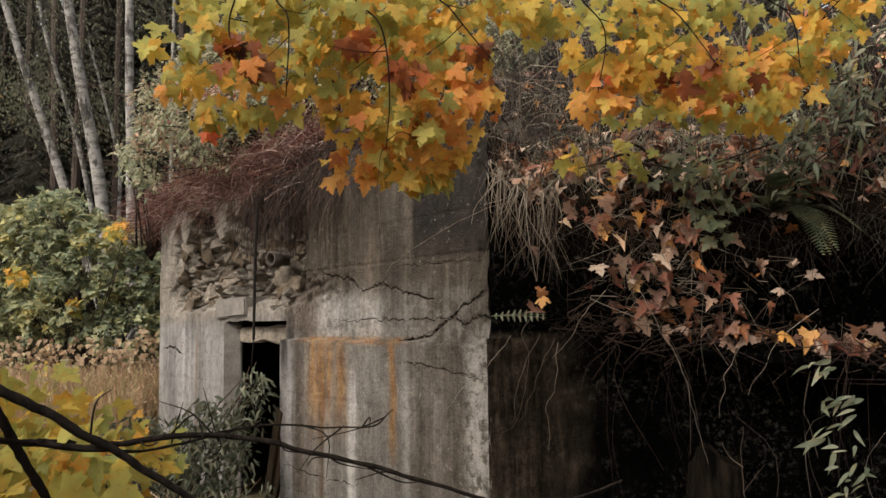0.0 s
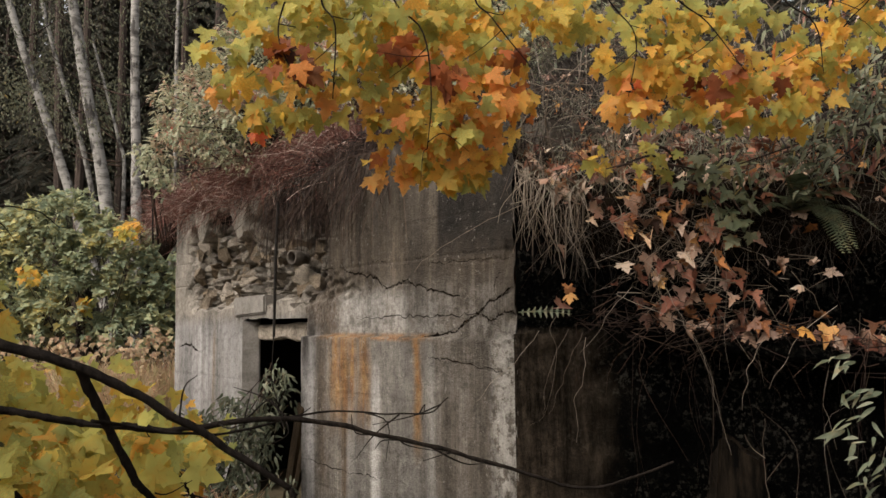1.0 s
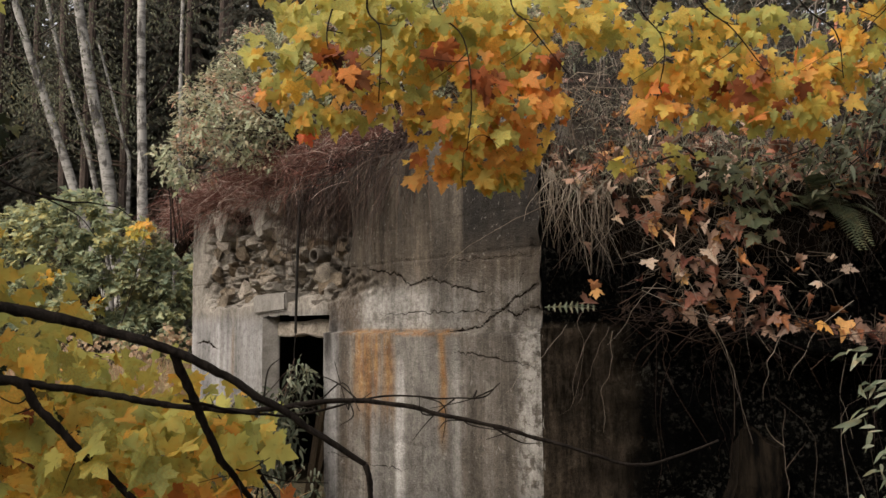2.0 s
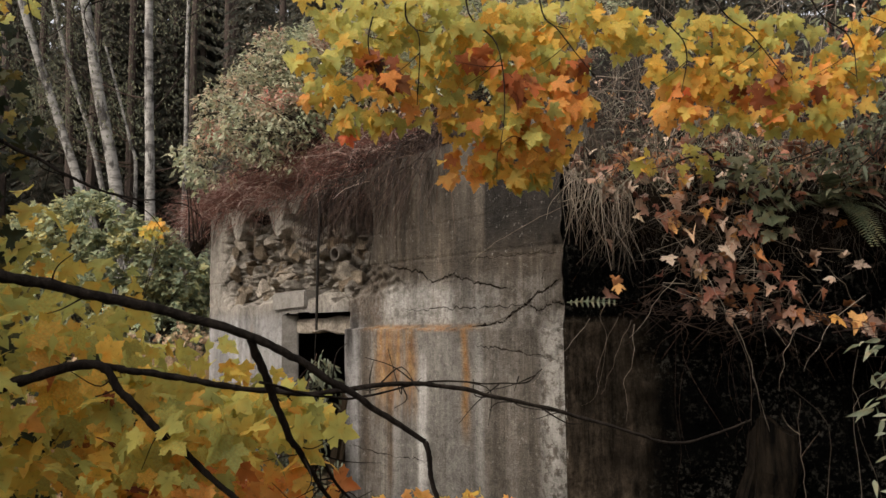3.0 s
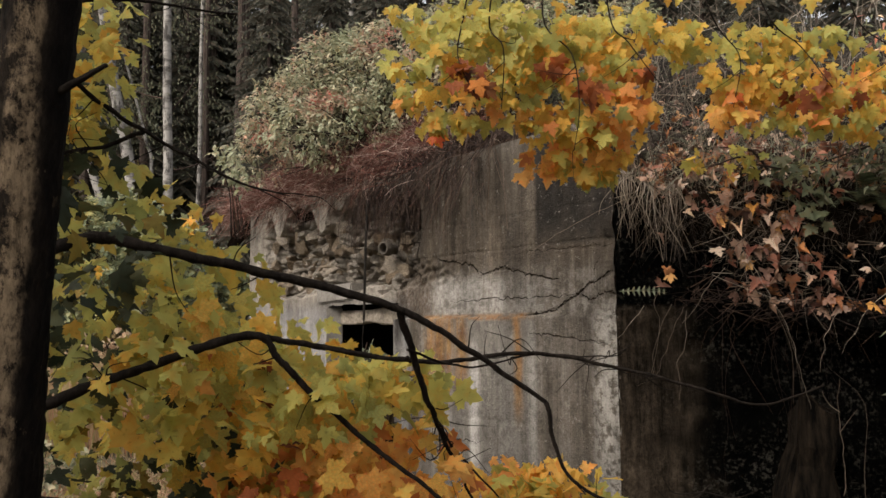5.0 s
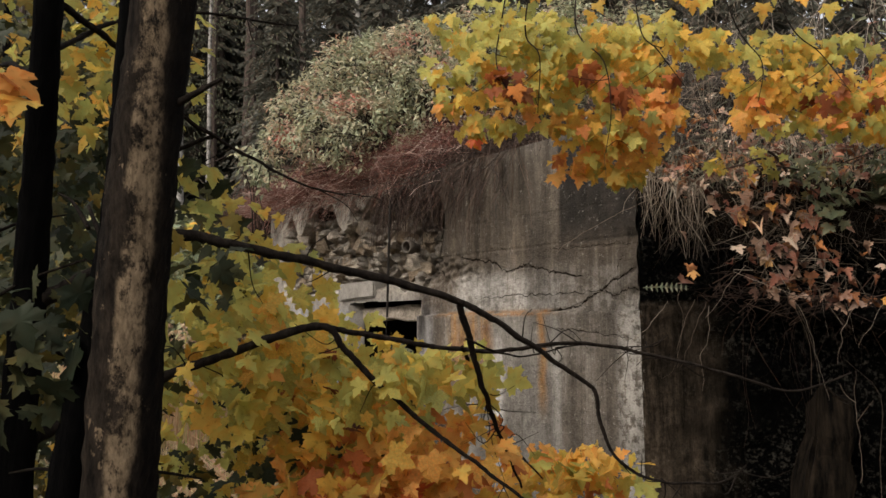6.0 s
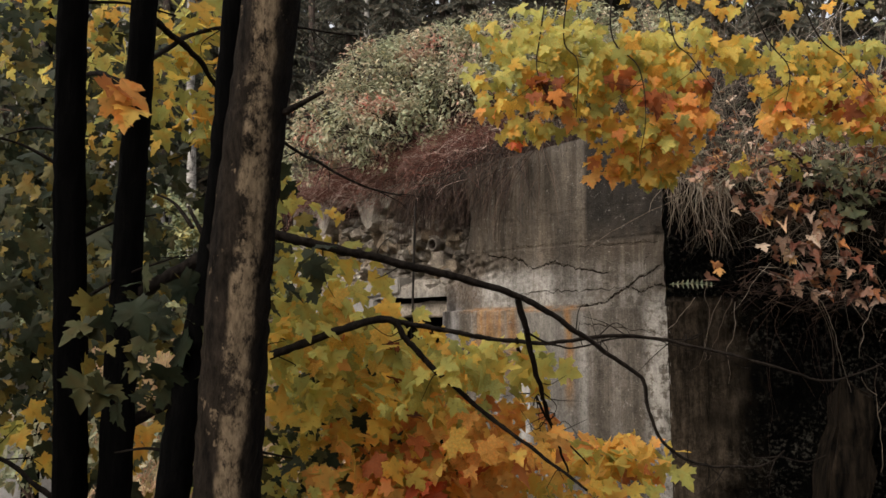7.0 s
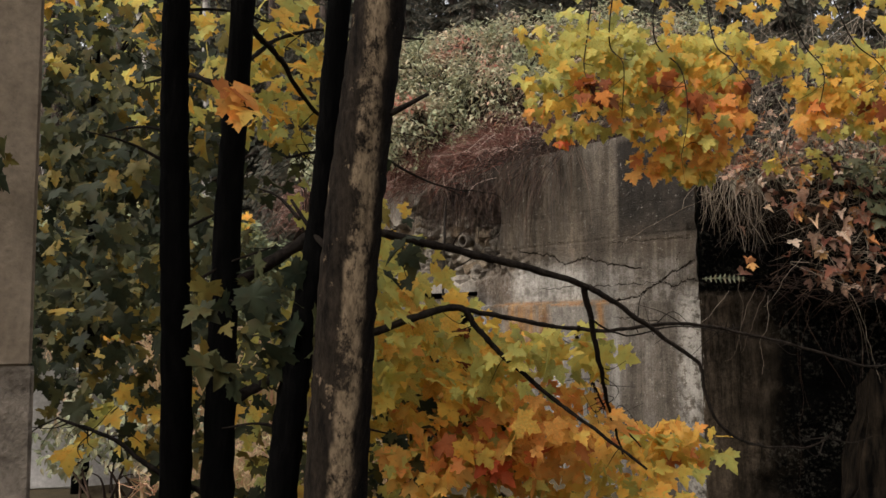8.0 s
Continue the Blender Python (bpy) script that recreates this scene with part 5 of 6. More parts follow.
rng = random.Random(51)
for i in range(120):
    x = -50 + 72 * (i % 40) / 39 + rng.uniform(-1, 1)
    y = (35, 40, 46)[i // 40] + rng.uniform(-2, 2)
    spruce(x, y, i % 3, rng.uniform(0.9, 1.35))
for x, y in ((-7.4, 30), (-5.2, 31.5), (-3.2, 29), (-16, 33), (-19, 31), (-22, 30), (-14.4, 34)):
    spruce(x, y, rng.randrange(3), rng.uniform(0.8, 1.0))
for x, y in ((-14.1, 31.5), (-18, 32), (-9.0, 32), (-13.2, 33), (-8.6, 32), (-6.6, 33), (-17.5, 34), (-9.4, 34), (-11.2, 34), (-15.3, 32), (-19, 33)):
    t = thing("pine_tree", "tall bare reddish pine trunk in the wood", "tree", pose(x, y, ground_height(x, y), 0, rng.uniform(-2, 2), rng.uniform(0, 360)), "pines")
    part("trunk", PINE_TRUNK, None, t)
for i in range(40):
    spruce(-52 + 76 * i / 39 + rng.uniform(-1, 1), 53 + rng.uniform(-2, 2), i % 3, rng.uniform(1.5, 1.9))
# unseen woods added to close the clearing behind the path and hold back sky light
for i in range(22):
    a = math.pi * (0.95 + 1.1 * i / 21)
    spruce(22 * math.cos(a) + 2, 22 * math.sin(a) - 2, i % 3, 0.9)

# ---- shrubs, grass and roots ----
def shrub(name, label, category, base, blobs, mat, size, tip, face, seed, stems=14, single=60, shapes=None, stem_mat="darkstem", group="", thick=0.016):
    rr = random.Random(seed)
    b = Vector(base)
    t = thing(name, label, category, Matrix.Translation(b), group)
    n = 0
    for centre, radii, count, m in blobs:
        for i in range(max(1, stems // len(blobs))):
            e = Vector(centre) + Vector([rr.uniform(-0.8, 0.8) * r for r in radii]) - b
            s = Vector((rr.gauss(0, 0.15), rr.gauss(0, 0.15), -0.05))
            stem(t, [s, s.lerp(e, 0.5) + Vector((rr.gauss(0, 0.1), rr.gauss(0, 0.1), 0.1)), e], [thick, thick * 0.25], MAT[stem_mat], "stem", 5, 0, steps=4)
        k = max(0, min(count // 4, single - n))
        n += k
        foliage(t, blob(rr, centre, radii, count, 0.35), shapes or OVAL_SHAPES, MAT[m or mat], size, tip, face, rr, single=k)
    return t


def whorl_thicket(name, label, base, domes, mat, seed, whorls, leaves, single, size, shapes):
    """A thicket of domes, each clad in whorls of drooping leaves."""
    rr = random.Random(seed)
    b = Vector(base)
    t = thing(name, label, "bush", Matrix.Translation(b))
    places = []
    for centre, radii, share in domes:
        for i in range(int(whorls * share)):
            d = Vector((rr.gauss(0, 1), rr.gauss(-0.45, 1), rr.gauss(0.35, 1))).normalized() * rr.uniform(0.72, 1.0)
            c = Vector(centre) + Vector((d.x * radii[0], d.y * radii[1], d.z * radii[2]))
            places.append((c, d))
            if i % 9 == 0:
                s0 = Vector((rr.gauss(0, 0.5), rr.gauss(0, 0.3), -0.1))
                e = c - b
                stem(t, [s0, s0.lerp(e, 0.5) + Vector((rr.gauss(0, 0.15), rr.gauss(0, 0.1), 0.15)), e], [0.014, 0.004], MAT["darkstem"], "stem", 5, 0, steps=4)
    rest = Geo()
    meshes = []
    for v, f in shapes:
        g = Geo()
        g.add(v, f)
        meshes.append((g.mesh("leaf", MAT[mat], True), v, f))
    n = 0
    for c, d in places:
        lift = rr.uniform(0.06, 0.14)
        for k in range(leaves):
            a = 2 * math.pi * k / leaves + rr.uniform(-0.3, 0.3)
            tip = Vector((math.cos(a), math.sin(a), rr.uniform(-0.75, 0.25))) + d * 0.5
            p = c + tip.normalized() * 0.03 + Vector((0, 0, rr.uniform(-lift, lift)))
            m = leaf_pose(p, tip, (0, -0.25, 1.0), rr.uniform(*size), rr)
            me, v, f = meshes[rr.randrange(len(meshes))]
            if n < single and k == 0:
                ob = part("leaf", me, None, t)
                ob.matrix_basis = Matrix.Translation(-b) @ m
                n += 1
            else:
                rest.add([m @ Vector(q) - b for q in v], f)
    tagged(part("foliage", rest, MAT[mat], t, smooth=True), kind="stuff")


# the yellowing young maple bush at the clearing's edge
whorl_thicket("maple_bush", "green bush turning yellow at the edge of the clearing", (-7.6, 17.5, 0.2), [
    ((-8.3, 17.5, 4.0), (1.1, 1.0, 1.0), 1.0), ((-7.2, 17.3, 3.4), (1.1, 1.0, 1.0), 1.0), ((-9.4, 17.8, 3.6), (1.2, 1.0, 1.2), 1.0), ((-7.7, 17.0, 2.4), (1.3, 1.0, 0.9), 1.1), ((-6.4, 17.4, 2.9), (0.9, 0.8, 1.0), 0.9),
    ((-9.2, 17.0, 2.2), (1.3, 0.9, 0.9), 1.0), ((-6.6, 17.0, 1.9), (0.9, 0.8, 0.6), 0.7), ((-10.8, 17.8, 2.9), (1.2, 1.0, 1.6), 1.0), ((-5.7, 18.0, 2.4), (0.9, 0.8, 0.9), 0.8), ((-11.8, 18.4, 3.6), (1.2, 1.0, 1.0), 0.8)],
    "bush", 61, 160, 11, 200, (0.08, 0.165), MAPLE_SHAPES + LANCE_SHAPES + LANCE_SHAPES)
shrub("maple_bush", "young maple with golden leaf sprays in the bush", "bush", (-7.4, 16.6, 0.2), [
    ((-7.3, 16.3, 2.5), (0.22, 0.15, 0.16), 14, None), ((-6.5, 16.4, 3.95), (0.35, 0.2, 0.25), 24, None), ((-8.4, 16.2, 3.1), (0.4, 0.2, 0.2), 18, None), ((-9.2, 16.2, 1.6), (0.4, 0.2, 0.2), 20, None)],
    "gold", (0.10, 0.17), (0, -0.4, -0.7), (0, -0.8, 0.7), 58, 8, 40, MAPLE_SHAPES)
shrub("maple_bush", "low bush turning reddish in the dry grass", "bush", (-6.2, 15.2, 0.2), [
    ((-6.6, 15.2, 1.3), (0.8, 0.6, 0.6), 260, None), ((-5.6, 15.4, 1.5), (0.6, 0.5, 0.6), 200, None), ((-7.8, 15.4, 1.4), (0.8, 0.6, 0.6), 240, None), ((-6.9, 14.6, 1.2), (0.4, 0.3, 0.3), 50, "gold")],
    "weed", (0.05, 0.10), (0, -0.4, -0.7), (0, -0.8, 0.7), 60, 14, 60, MAPLE_SHAPES)

shrub("dry_weeds", "knee-high reddish dry weeds beside the bunker", "weeds", (-5.8, 13.8, 0), [
    ((-5.2, 13.4, 0.85), (0.7, 0.5, 0.55), 620, None), ((-6.1, 13.8, 0.85), (0.8, 0.5, 0.6), 620, None), ((-4.9, 12.4, 0.75), (0.45, 0.5, 0.5), 300, None), ((-7.2, 14.0, 0.8), (0.8, 0.5, 0.5), 420, None)],
    "weed", (0.05, 0.12), (0, -0.3, 0.3), (0, -0.8, 0.6), 56, 60, 60, LANCE_SHAPES)
# pale shrub thicket on the bunker's roof
whorl_thicket("elder_thicket", "pale green thicket with reddish sprays on the bunker roof", (-1.6, 10.4, 4.1), [
    ((-3.05, 10.2, 4.75), (0.80, 0.8, 0.70), 0.8), ((-2.45, 10.2, 5.22), (0.85, 0.9, 0.72), 1.0), ((-1.65, 10.1, 5.40), (1.0, 0.9, 0.74), 1.1), ((-0.7, 10.0, 5.5), (1.1, 0.9, 0.8), 1.1),
    ((0.3, 10.1, 5.6), (1.1, 0.9, 0.85), 1.0), ((1.3, 10.2, 5.6), (1.0, 0.9, 0.8), 0.8), ((-1.2, 9.4, 4.75), (1.2, 0.8, 0.6), 0.9), ((-2.5, 9.6, 4.45), (1.0, 0.7, 0.5), 0.8), ((0.2, 9.6, 5.1), (1.0, 0.8, 0.8), 0.9), ((-3.7, 10.7, 4.35), (0.5, 0.45, 0.5), 0.4)],
    "pale_leaf", 62, 250, 12, 200, (0.05, 0.105), LANCE_SHAPES + OVAL_SHAPES)
shrub("pale_shrub", "small pale yellow-green shrub at the roof edge", "bush", (-4.3, 11.9, 3.3), [
    ((-4.35, 11.6, 4.35), (0.28, 0.2, 0.25), 46, "pale_leaf"), ((-4.55, 11.6, 4.6), (0.22, 0.15, 0.15), 24, "pale_leaf"), ((-4.2, 11.6, 4.1), (0.15, 0.15, 0.2), 24, "bush")],
    "bush", (0.10, 0.17), (0, -0.5, -0.3), (0, -0.8, 0.8), 63, 6, 30)
shrub("pale_shrub", "pale green shrub before the whitewashed wall", "bush", (-5.4, 6.6, 0), [
    ((-5.5, 6.5, 0.75), (0.55, 0.4, 0.5), 420, None), ((-4.9, 6.6, 0.55), (0.5, 0.4, 0.4), 320, None), ((-6.0, 6.7, 0.5), (0.4, 0.3, 0.35), 160, None)],
    "pale_leaf", (0.07, 0.13), (0, -0.5, -0.3), (0, -0.8, 0.8), 57, 14, 40)
# herbs before the doorway
shrub("nettle_patch", "grey-green nettles growing before the doorway", "plant", (-2.7, 8.6, 0), [
    ((-2.35, 8.4, 0.9), (0.45, 0.4, 0.5), 760, None), ((-3.1, 8.6, 0.65), (0.6, 0.5, 0.55), 860, None), ((-1.98, 8.72, 1.3), (0.20, 0.16, 0.36), 120, None), ((-1.98, 8.6, 1.5), (0.16, 0.12, 0.25), 30, "grey_leaf"), ((-2.1, 8.1, 0.4), (0.5, 0.4, 0.4), 180, None), ((-3.6, 8.4, 0.3), (0.6, 0.5, 0.4), 160, None)],
    "herb", (0.07, 0.15), (0, -0.6, -0.4), (0, -0.7, 0.8), 64, 30, 100, LANCE_SHAPES)
# shrubs on the bank
shrub("bank_shrub", "green leafy shrub growing on the bank", "bush", (3.2, 6.3, 3.6), [
    ((2.8, 5.5, 3.55), (0.5, 0.35, 0.3), 80, None), ((3.3, 5.6, 3.9), (0.55, 0.4, 0.4), 100, None), ((2.5, 5.4, 3.2), (0.5, 0.3, 0.22), 50, None), ((2.1, 5.3, 3.05), (0.35, 0.25, 0.2), 44, None), ((3.3, 6.2, 4.5), (0.6, 0.4, 0.35), 70, "litter"), ((1.7, 5.3, 3.1), (0.2, 0.2, 0.2), 26, "bush"), ((2.55, 5.35, 3.48), (0.3, 0.25, 0.25), 110, "grey_leaf"), ((2.3, 5.25, 3.15), (0.2, 0.2, 0.15), 44, "grey_leaf"), ((2.95, 5.6, 3.75), (0.4, 0.3, 0.3), 110, "grey_leaf"), ((3.0, 6.6, 4.4), (0.7, 0.6, 0.5), 120, None), ((2.2, 7.4, 4.6), (0.8, 0.6, 0.5), 110, None), ((1.2, 7.6, 4.5), (0.7, 0.6, 0.4), 60, "herb")],
    "vine", (0.07, 0.14), (-0.4, -0.5, -0.3), (-0.1, -0.6, 0.9), 65, 24, 140, LANCE_SHAPES)
shrub("maple_seedling", "small yellow-green maple seedlings on the bank", "plant", (1.35, 5.6, 3.05), [
    ((1.2, 5.35, 3.15), (0.25, 0.15, 0.18), 14, "olive"), ((1.6, 5.3, 3.0), (0.25, 0.15, 0.25), 22, "vine"), ((0.9, 5.45, 3.15), (0.15, 0.12, 0.12), 8, "gold"), ((1.75, 5.25, 2.75), (0.15, 0.1, 0.18), 14, "vine")],
    "olive", (0.06, 0.11), (-0.1, -0.5, -0.6), (0, -0.8, 0.7), 59, 8, 80, MAPLE_SHAPES)
shrub("hanging_vine", "pale grey-green vine hanging over the dark face", "plant", (2.55, 5.3, 2.05), [
    ((2.36, 5.1, 1.78), (0.13, 0.1, 0.08), 9, None), ((2.46, 5.1, 1.56), (0.17, 0.1, 0.08), 12, None), ((2.44, 5.1, 1.36), (0.16, 0.1, 0.10), 12, None), ((2.48, 5.1, 1.1), (0.15, 0.1, 0.12), 12, None), ((2.45, 5.1, 0.85), (0.2, 0.1, 0.08), 10, None)],
    "grey_leaf", (0.09, 0.16), (-0.7, -0.3, -0.15), (0, -0.5, 1.0), 66, 6, 40, LANCE_SHAPES, thick=0.004)



def drape(name, label, category, count, root, throw, mat, radius, seed, sides=3, steps=3, parent=None):
    """Many thin stems or blades: root(rng) gives the foot, throw(rng, foot) the points after it."""
    rr = random.Random(seed)
    g = Geo()
    for i in range(count):
        p = root(rr)
        r = rr.uniform(*radius)
        tube(g, glide([p] + throw(rr, p), steps), [r, r * 0.35], sides)
    return tagged(part(name, g, MAT[mat], parent), label, category, kind="stuff")


OUT = FRONT.to_3x3() @ Vector((0, 1, 0))
ALONG = FRONT.to_3x3() @ Vector((1, 0, 0))


def over_edge(rr, lo, hi, back=0.7):
    s = rr.uniform(lo, hi)
    v = rr.uniform(0.0, back)
    return bank_point(LENGTH + 1.2 - s, v)


def red_throw(rr, p, fall=(-0.15, 0.38), reach=(-0.05, 0.55), lift=0.35, spread=0.5):
    d = (OUT * rr.uniform(*reach) + ALONG * rr.gauss(0.1, spread))
    a = p + d * 0.45 + Vector((0, 0, rr.uniform(0.08, lift)))
    return [a, p + d - Vector((0, 0, rr.uniform(*fall) * 0.5)), p + d * 1.12 - Vector((0, 0, rr.uniform(*fall)))]


def tangle(rr, p, up=0.12, fall=-0.06):
    """A crooked stem that climbs, arches over the edge and droops."""
    q, out = p, []
    for k in range(4):
        q = q + OUT * rr.gauss(0.085, 0.12) + ALONG * rr.gauss(0.02, 0.17) + Vector((0, 0, rr.gauss(up - (up - fall) * k / 2.2, 0.10)))
        out.append(q)
    return out


drape("bramble_mat", "tangle of thin red-brown stems spilling over the roof edge", "shrub", 5000, lambda r: over_edge(r, 2.9, 8.6, 0.8), tangle, "redstem", (0.0025, 0.006), 71)
drape("bramble_mat", "tangle of thin red-brown stems spilling over the roof edge", "shrub", 1800, lambda r: over_edge(r, 2.6, 8.7, 1.6), lambda r, p: tangle(r, p, 0.2, -0.06), "redstem", (0.0025, 0.006), 72)
drape("root_curtain", "dark dry stems hanging down over the wall", "roots", 1300, lambda r: over_edge(r, 1.7, 4.2, 0.35), lambda r, p: red_throw(r, p, (0.1, 0.95), (0.04, 0.3), 0.2, 0.3) if r.random() < 0.55 else tangle(r, p, 0.06, -0.24), "darkstem", (0.003, 0.007), 73)

drape("root_curtain", "short dark stems fringing the roof edge", "roots", 420, lambda r: over_edge(r, 3.0, 8.4, 0.25), lambda r, p: red_throw(r, p, (0.05, 0.42), (0.05, 0.25), 0.1, 0.15), "darkstem", (0.003, 0.007), 69)
drape("root_curtain", "dry stems and grass lying over the roof edge", "roots", 620, lambda r: over_edge(r, -0.4, 3.2, 1.1), lambda r, p: red_throw(r, p, (-0.2, 0.25), (-0.1, 0.3), 0.25, 0.4), "darkstem", (0.003, 0.006), 70)
drape("root_curtain", "pale dry stems lying over the roof edge", "roots", 120, lambda r: over_edge(r, -0.4, 3.2, 1.1), lambda r, p: red_throw(r, p, (-0.2, 0.25), (-0.1, 0.3), 0.25, 0.4), "root", (0.002, 0.005), 67)
SIDE_OUT = SIDE.to_3x3() @ Vector((0, -1, 0))
SIDE_ALONG = SIDE.to_3x3() @ Vector((1, 0, 0))


def side_edge(rr, lo, hi, back=0.5):
    return bank_point(LENGTH + 1.2 + rr.uniform(lo, hi), rr.uniform(0, back))


def crooked(rr, p, fall, reach):
    """A root that hangs in kinks and may swing sideways."""
    f = rr.uniform(*fall)
    sway = rr.gauss(0, 0.06)
    q, out = p + SIDE_OUT * rr.uniform(*reach), []
    for k in range(6):
        q = q + SIDE_ALONG * (sway + rr.gauss(0, 0.02)) + SIDE_OUT * rr.gauss(0, 0.03) - Vector((0, 0, f / 6 * rr.uniform(0.4, 1.6)))
        sway = sway * 0.7 + rr.gauss(0, 0.03)
        out.append(q)
    return out


def hang(rr, p, fall, reach):
    d = SIDE_OUT * rr.uniform(*reach) + SIDE_ALONG * rr.gauss(0, 0.2)
    f = rr.uniform(*fall)
    return [p + d * 0.7 + Vector((0, 0, rr.uniform(0.0, 0.08))), p + d + SIDE_ALONG * rr.gauss(0, 0.13) - Vector((0, 0, f * 0.5)), p + d * rr.uniform(0.7, 1.1) + SIDE_ALONG * rr.gauss(0, 0.22) - Vector((0, 0, f))]


drape("grass_tuft", "bleached dry grass hanging over the bank edge", "grass", 130, lambda r: side_edge(r, 0.08, 0.55, 0.3), lambda r, p: [p + SIDE_OUT * 0.1 + Vector((r.gauss(-0.02, 0.04), 0, 0.04)), p + SIDE_OUT * r.uniform(0.14, 0.24) + Vector((r.gauss(-0.02, 0.06), 0, r.uniform(-0.3, -0.05))), p + SIDE_OUT * r.uniform(0.14, 0.24) + Vector((r.gauss(-0.03, 0.08), 0, r.uniform(-0.65, -0.2)))], "root", (0.002, 0.005), 74)
drape("grass_tuft", "grey-green grass standing on the bank", "grass", 330, lambda r: side_edge(r, -0.3, 2.2, 1.8), lambda r, p: [p + Vector((r.gauss(0, 0.1), r.gauss(-0.08, 0.1), r.uniform(0.1, 0.25))), p + Vector((r.gauss(0, 0.16), r.gauss(-0.15, 0.12), r.uniform(0.05, 0.35)))], "straw", (0.002, 0.005), 75)
drape("hanging_roots", "thin pale roots hanging before the dark wall", "roots", 16, lambda r: side_edge(r, 0.5, 4.5, 0.3), lambda r, p: crooked(r, p, (0.2, 1.3), (0.1, 0.4)), "root", (0.0009, 0.002), 76)
drape("hanging_roots", "fine dark roots tangled along the ledge", "roots", 120, lambda r: side_edge(r, 0.4, 5.0, 0.3), lambda r, p: crooked(r, p, (0.2, 1.1), (0.05, 0.5)), "darkstem", (0.0008, 0.0022), 77)
drape("hanging_roots", "pale twigs drooping from the ledge", "roots", 10, lambda r: SIDE @ Vector((r.uniform(0.3, 3.6), r.uniform(-0.35, -0.1), r.uniform(2.0, 2.15))), lambda r, p: crooked(r, p, (0.1, 0.9), (0.0, 0.25)), "root", (0.001, 0.0027), 78)
drape("hanging_roots", "fine black roots hanging before the dark face", "roots", 70, lambda r: SIDE @ Vector((r.uniform(0.5, 5), r.uniform(-0.3, -0.1), 1.95)), lambda r, p: crooked(r, p, (0.3, 1.6), (0.0, 0.1)), "darkstem", (0.0007, 0.0018), 68)
drape("dead_stalks", "thin pale stalks standing before the dark face", "stalks", 5, lambda r: SIDE @ Vector((r.uniform(1.7, 3.0), r.uniform(-0.45, -0.15), 0.1)), lambda r, p: [p + Vector((r.gauss(0, 0.04), 0, 0.6)), p + Vector((r.gauss(0, 0.09), r.gauss(0, 0.05), r.uniform(1.0, 1.25))), p + Vector((r.gauss(0, 0.14), r.gauss(0, 0.05), r.uniform(1.25, 1.5)))], "root", (0.001, 0.002), 64)
drape("hanging_roots", "long pale root with a dried flower head", "roots", 2, lambda r: SIDE @ Vector((1.15 + 0.06 * r.random(), -0.42, 2.1)), lambda r, p: [p + Vector((0.12, 0, -0.22)), p + Vector((0.22, 0.02, -0.5)), p + Vector((0.24 + r.gauss(0, 0.04), 0.03, -0.9))], "root", (0.0016, 0.0026), 63)
drape("dry_brush", "matted dark brown brush covering the bank", "brush", 2600, lambda r: side_edge(r, -1.2, 6.0, 5.5), lambda r, p: [p + Vector((r.gauss(0, 0.14), r.gauss(-0.08, 0.14), r.uniform(0.1, 0.4))), p + Vector((r.gauss(0, 0.3), r.gauss(-0.16, 0.25), r.uniform(0.1, 0.65)))], "greystem", (0.003, 0.006), 55)
drape("grass_tuft", "thin grey grass lying over the bank edge", "grass", 650, lambda r: side_edge(r, 0.2, 5.0, 0.9), lambda r, p: [p + SIDE_OUT * r.uniform(0.03, 0.15) + SIDE_ALONG * r.gauss(0, 0.08) + Vector((0, 0, r.uniform(0.05, 0.18))), p + SIDE_OUT * r.uniform(0.1, 0.3) + SIDE_ALONG * r.gauss(0, 0.16) + Vector((0, 0, r.uniform(-0.2, 0.15)))], "straw", (0.0015, 0.0035), 54)
drape("hanging_roots", "dark root fringe under the bank edge", "roots", 420, lambda r: side_edge(r, 0.3, 3.0, 0.1) - Vector((0, 0, r.uniform(0.0, 0.2))), lambda r, p: crooked(r, p, (0.1, 0.6), (0.02, 0.12)), "greystem", (0.001, 0.0024), 53)
drape("dead_stalks", "grey dead stalks standing on the bank", "stalks", 150, lambda r: side_edge(r, -0.6, 5.0, 4.0), lambda r, p: [p + Vector((r.gauss(0, 0.15), r.gauss(0, 0.15), r.uniform(0.4, 0.8))), p + Vector((r.gauss(0, 0.4), r.gauss(-0.1, 0.3), r.uniform(0.6, 1.5)))], "root", (0.004, 0.008), 79)


# a tongue of debris that slid down over the wall
def tongue(rr):
    w = rr.random()
    return SIDE @ Vector((rr.gauss(1.05 + 0.35 * (1 - w), 0.28), -rr.uniform(0.32, 0.5), 2.1 + 0.85 * w))


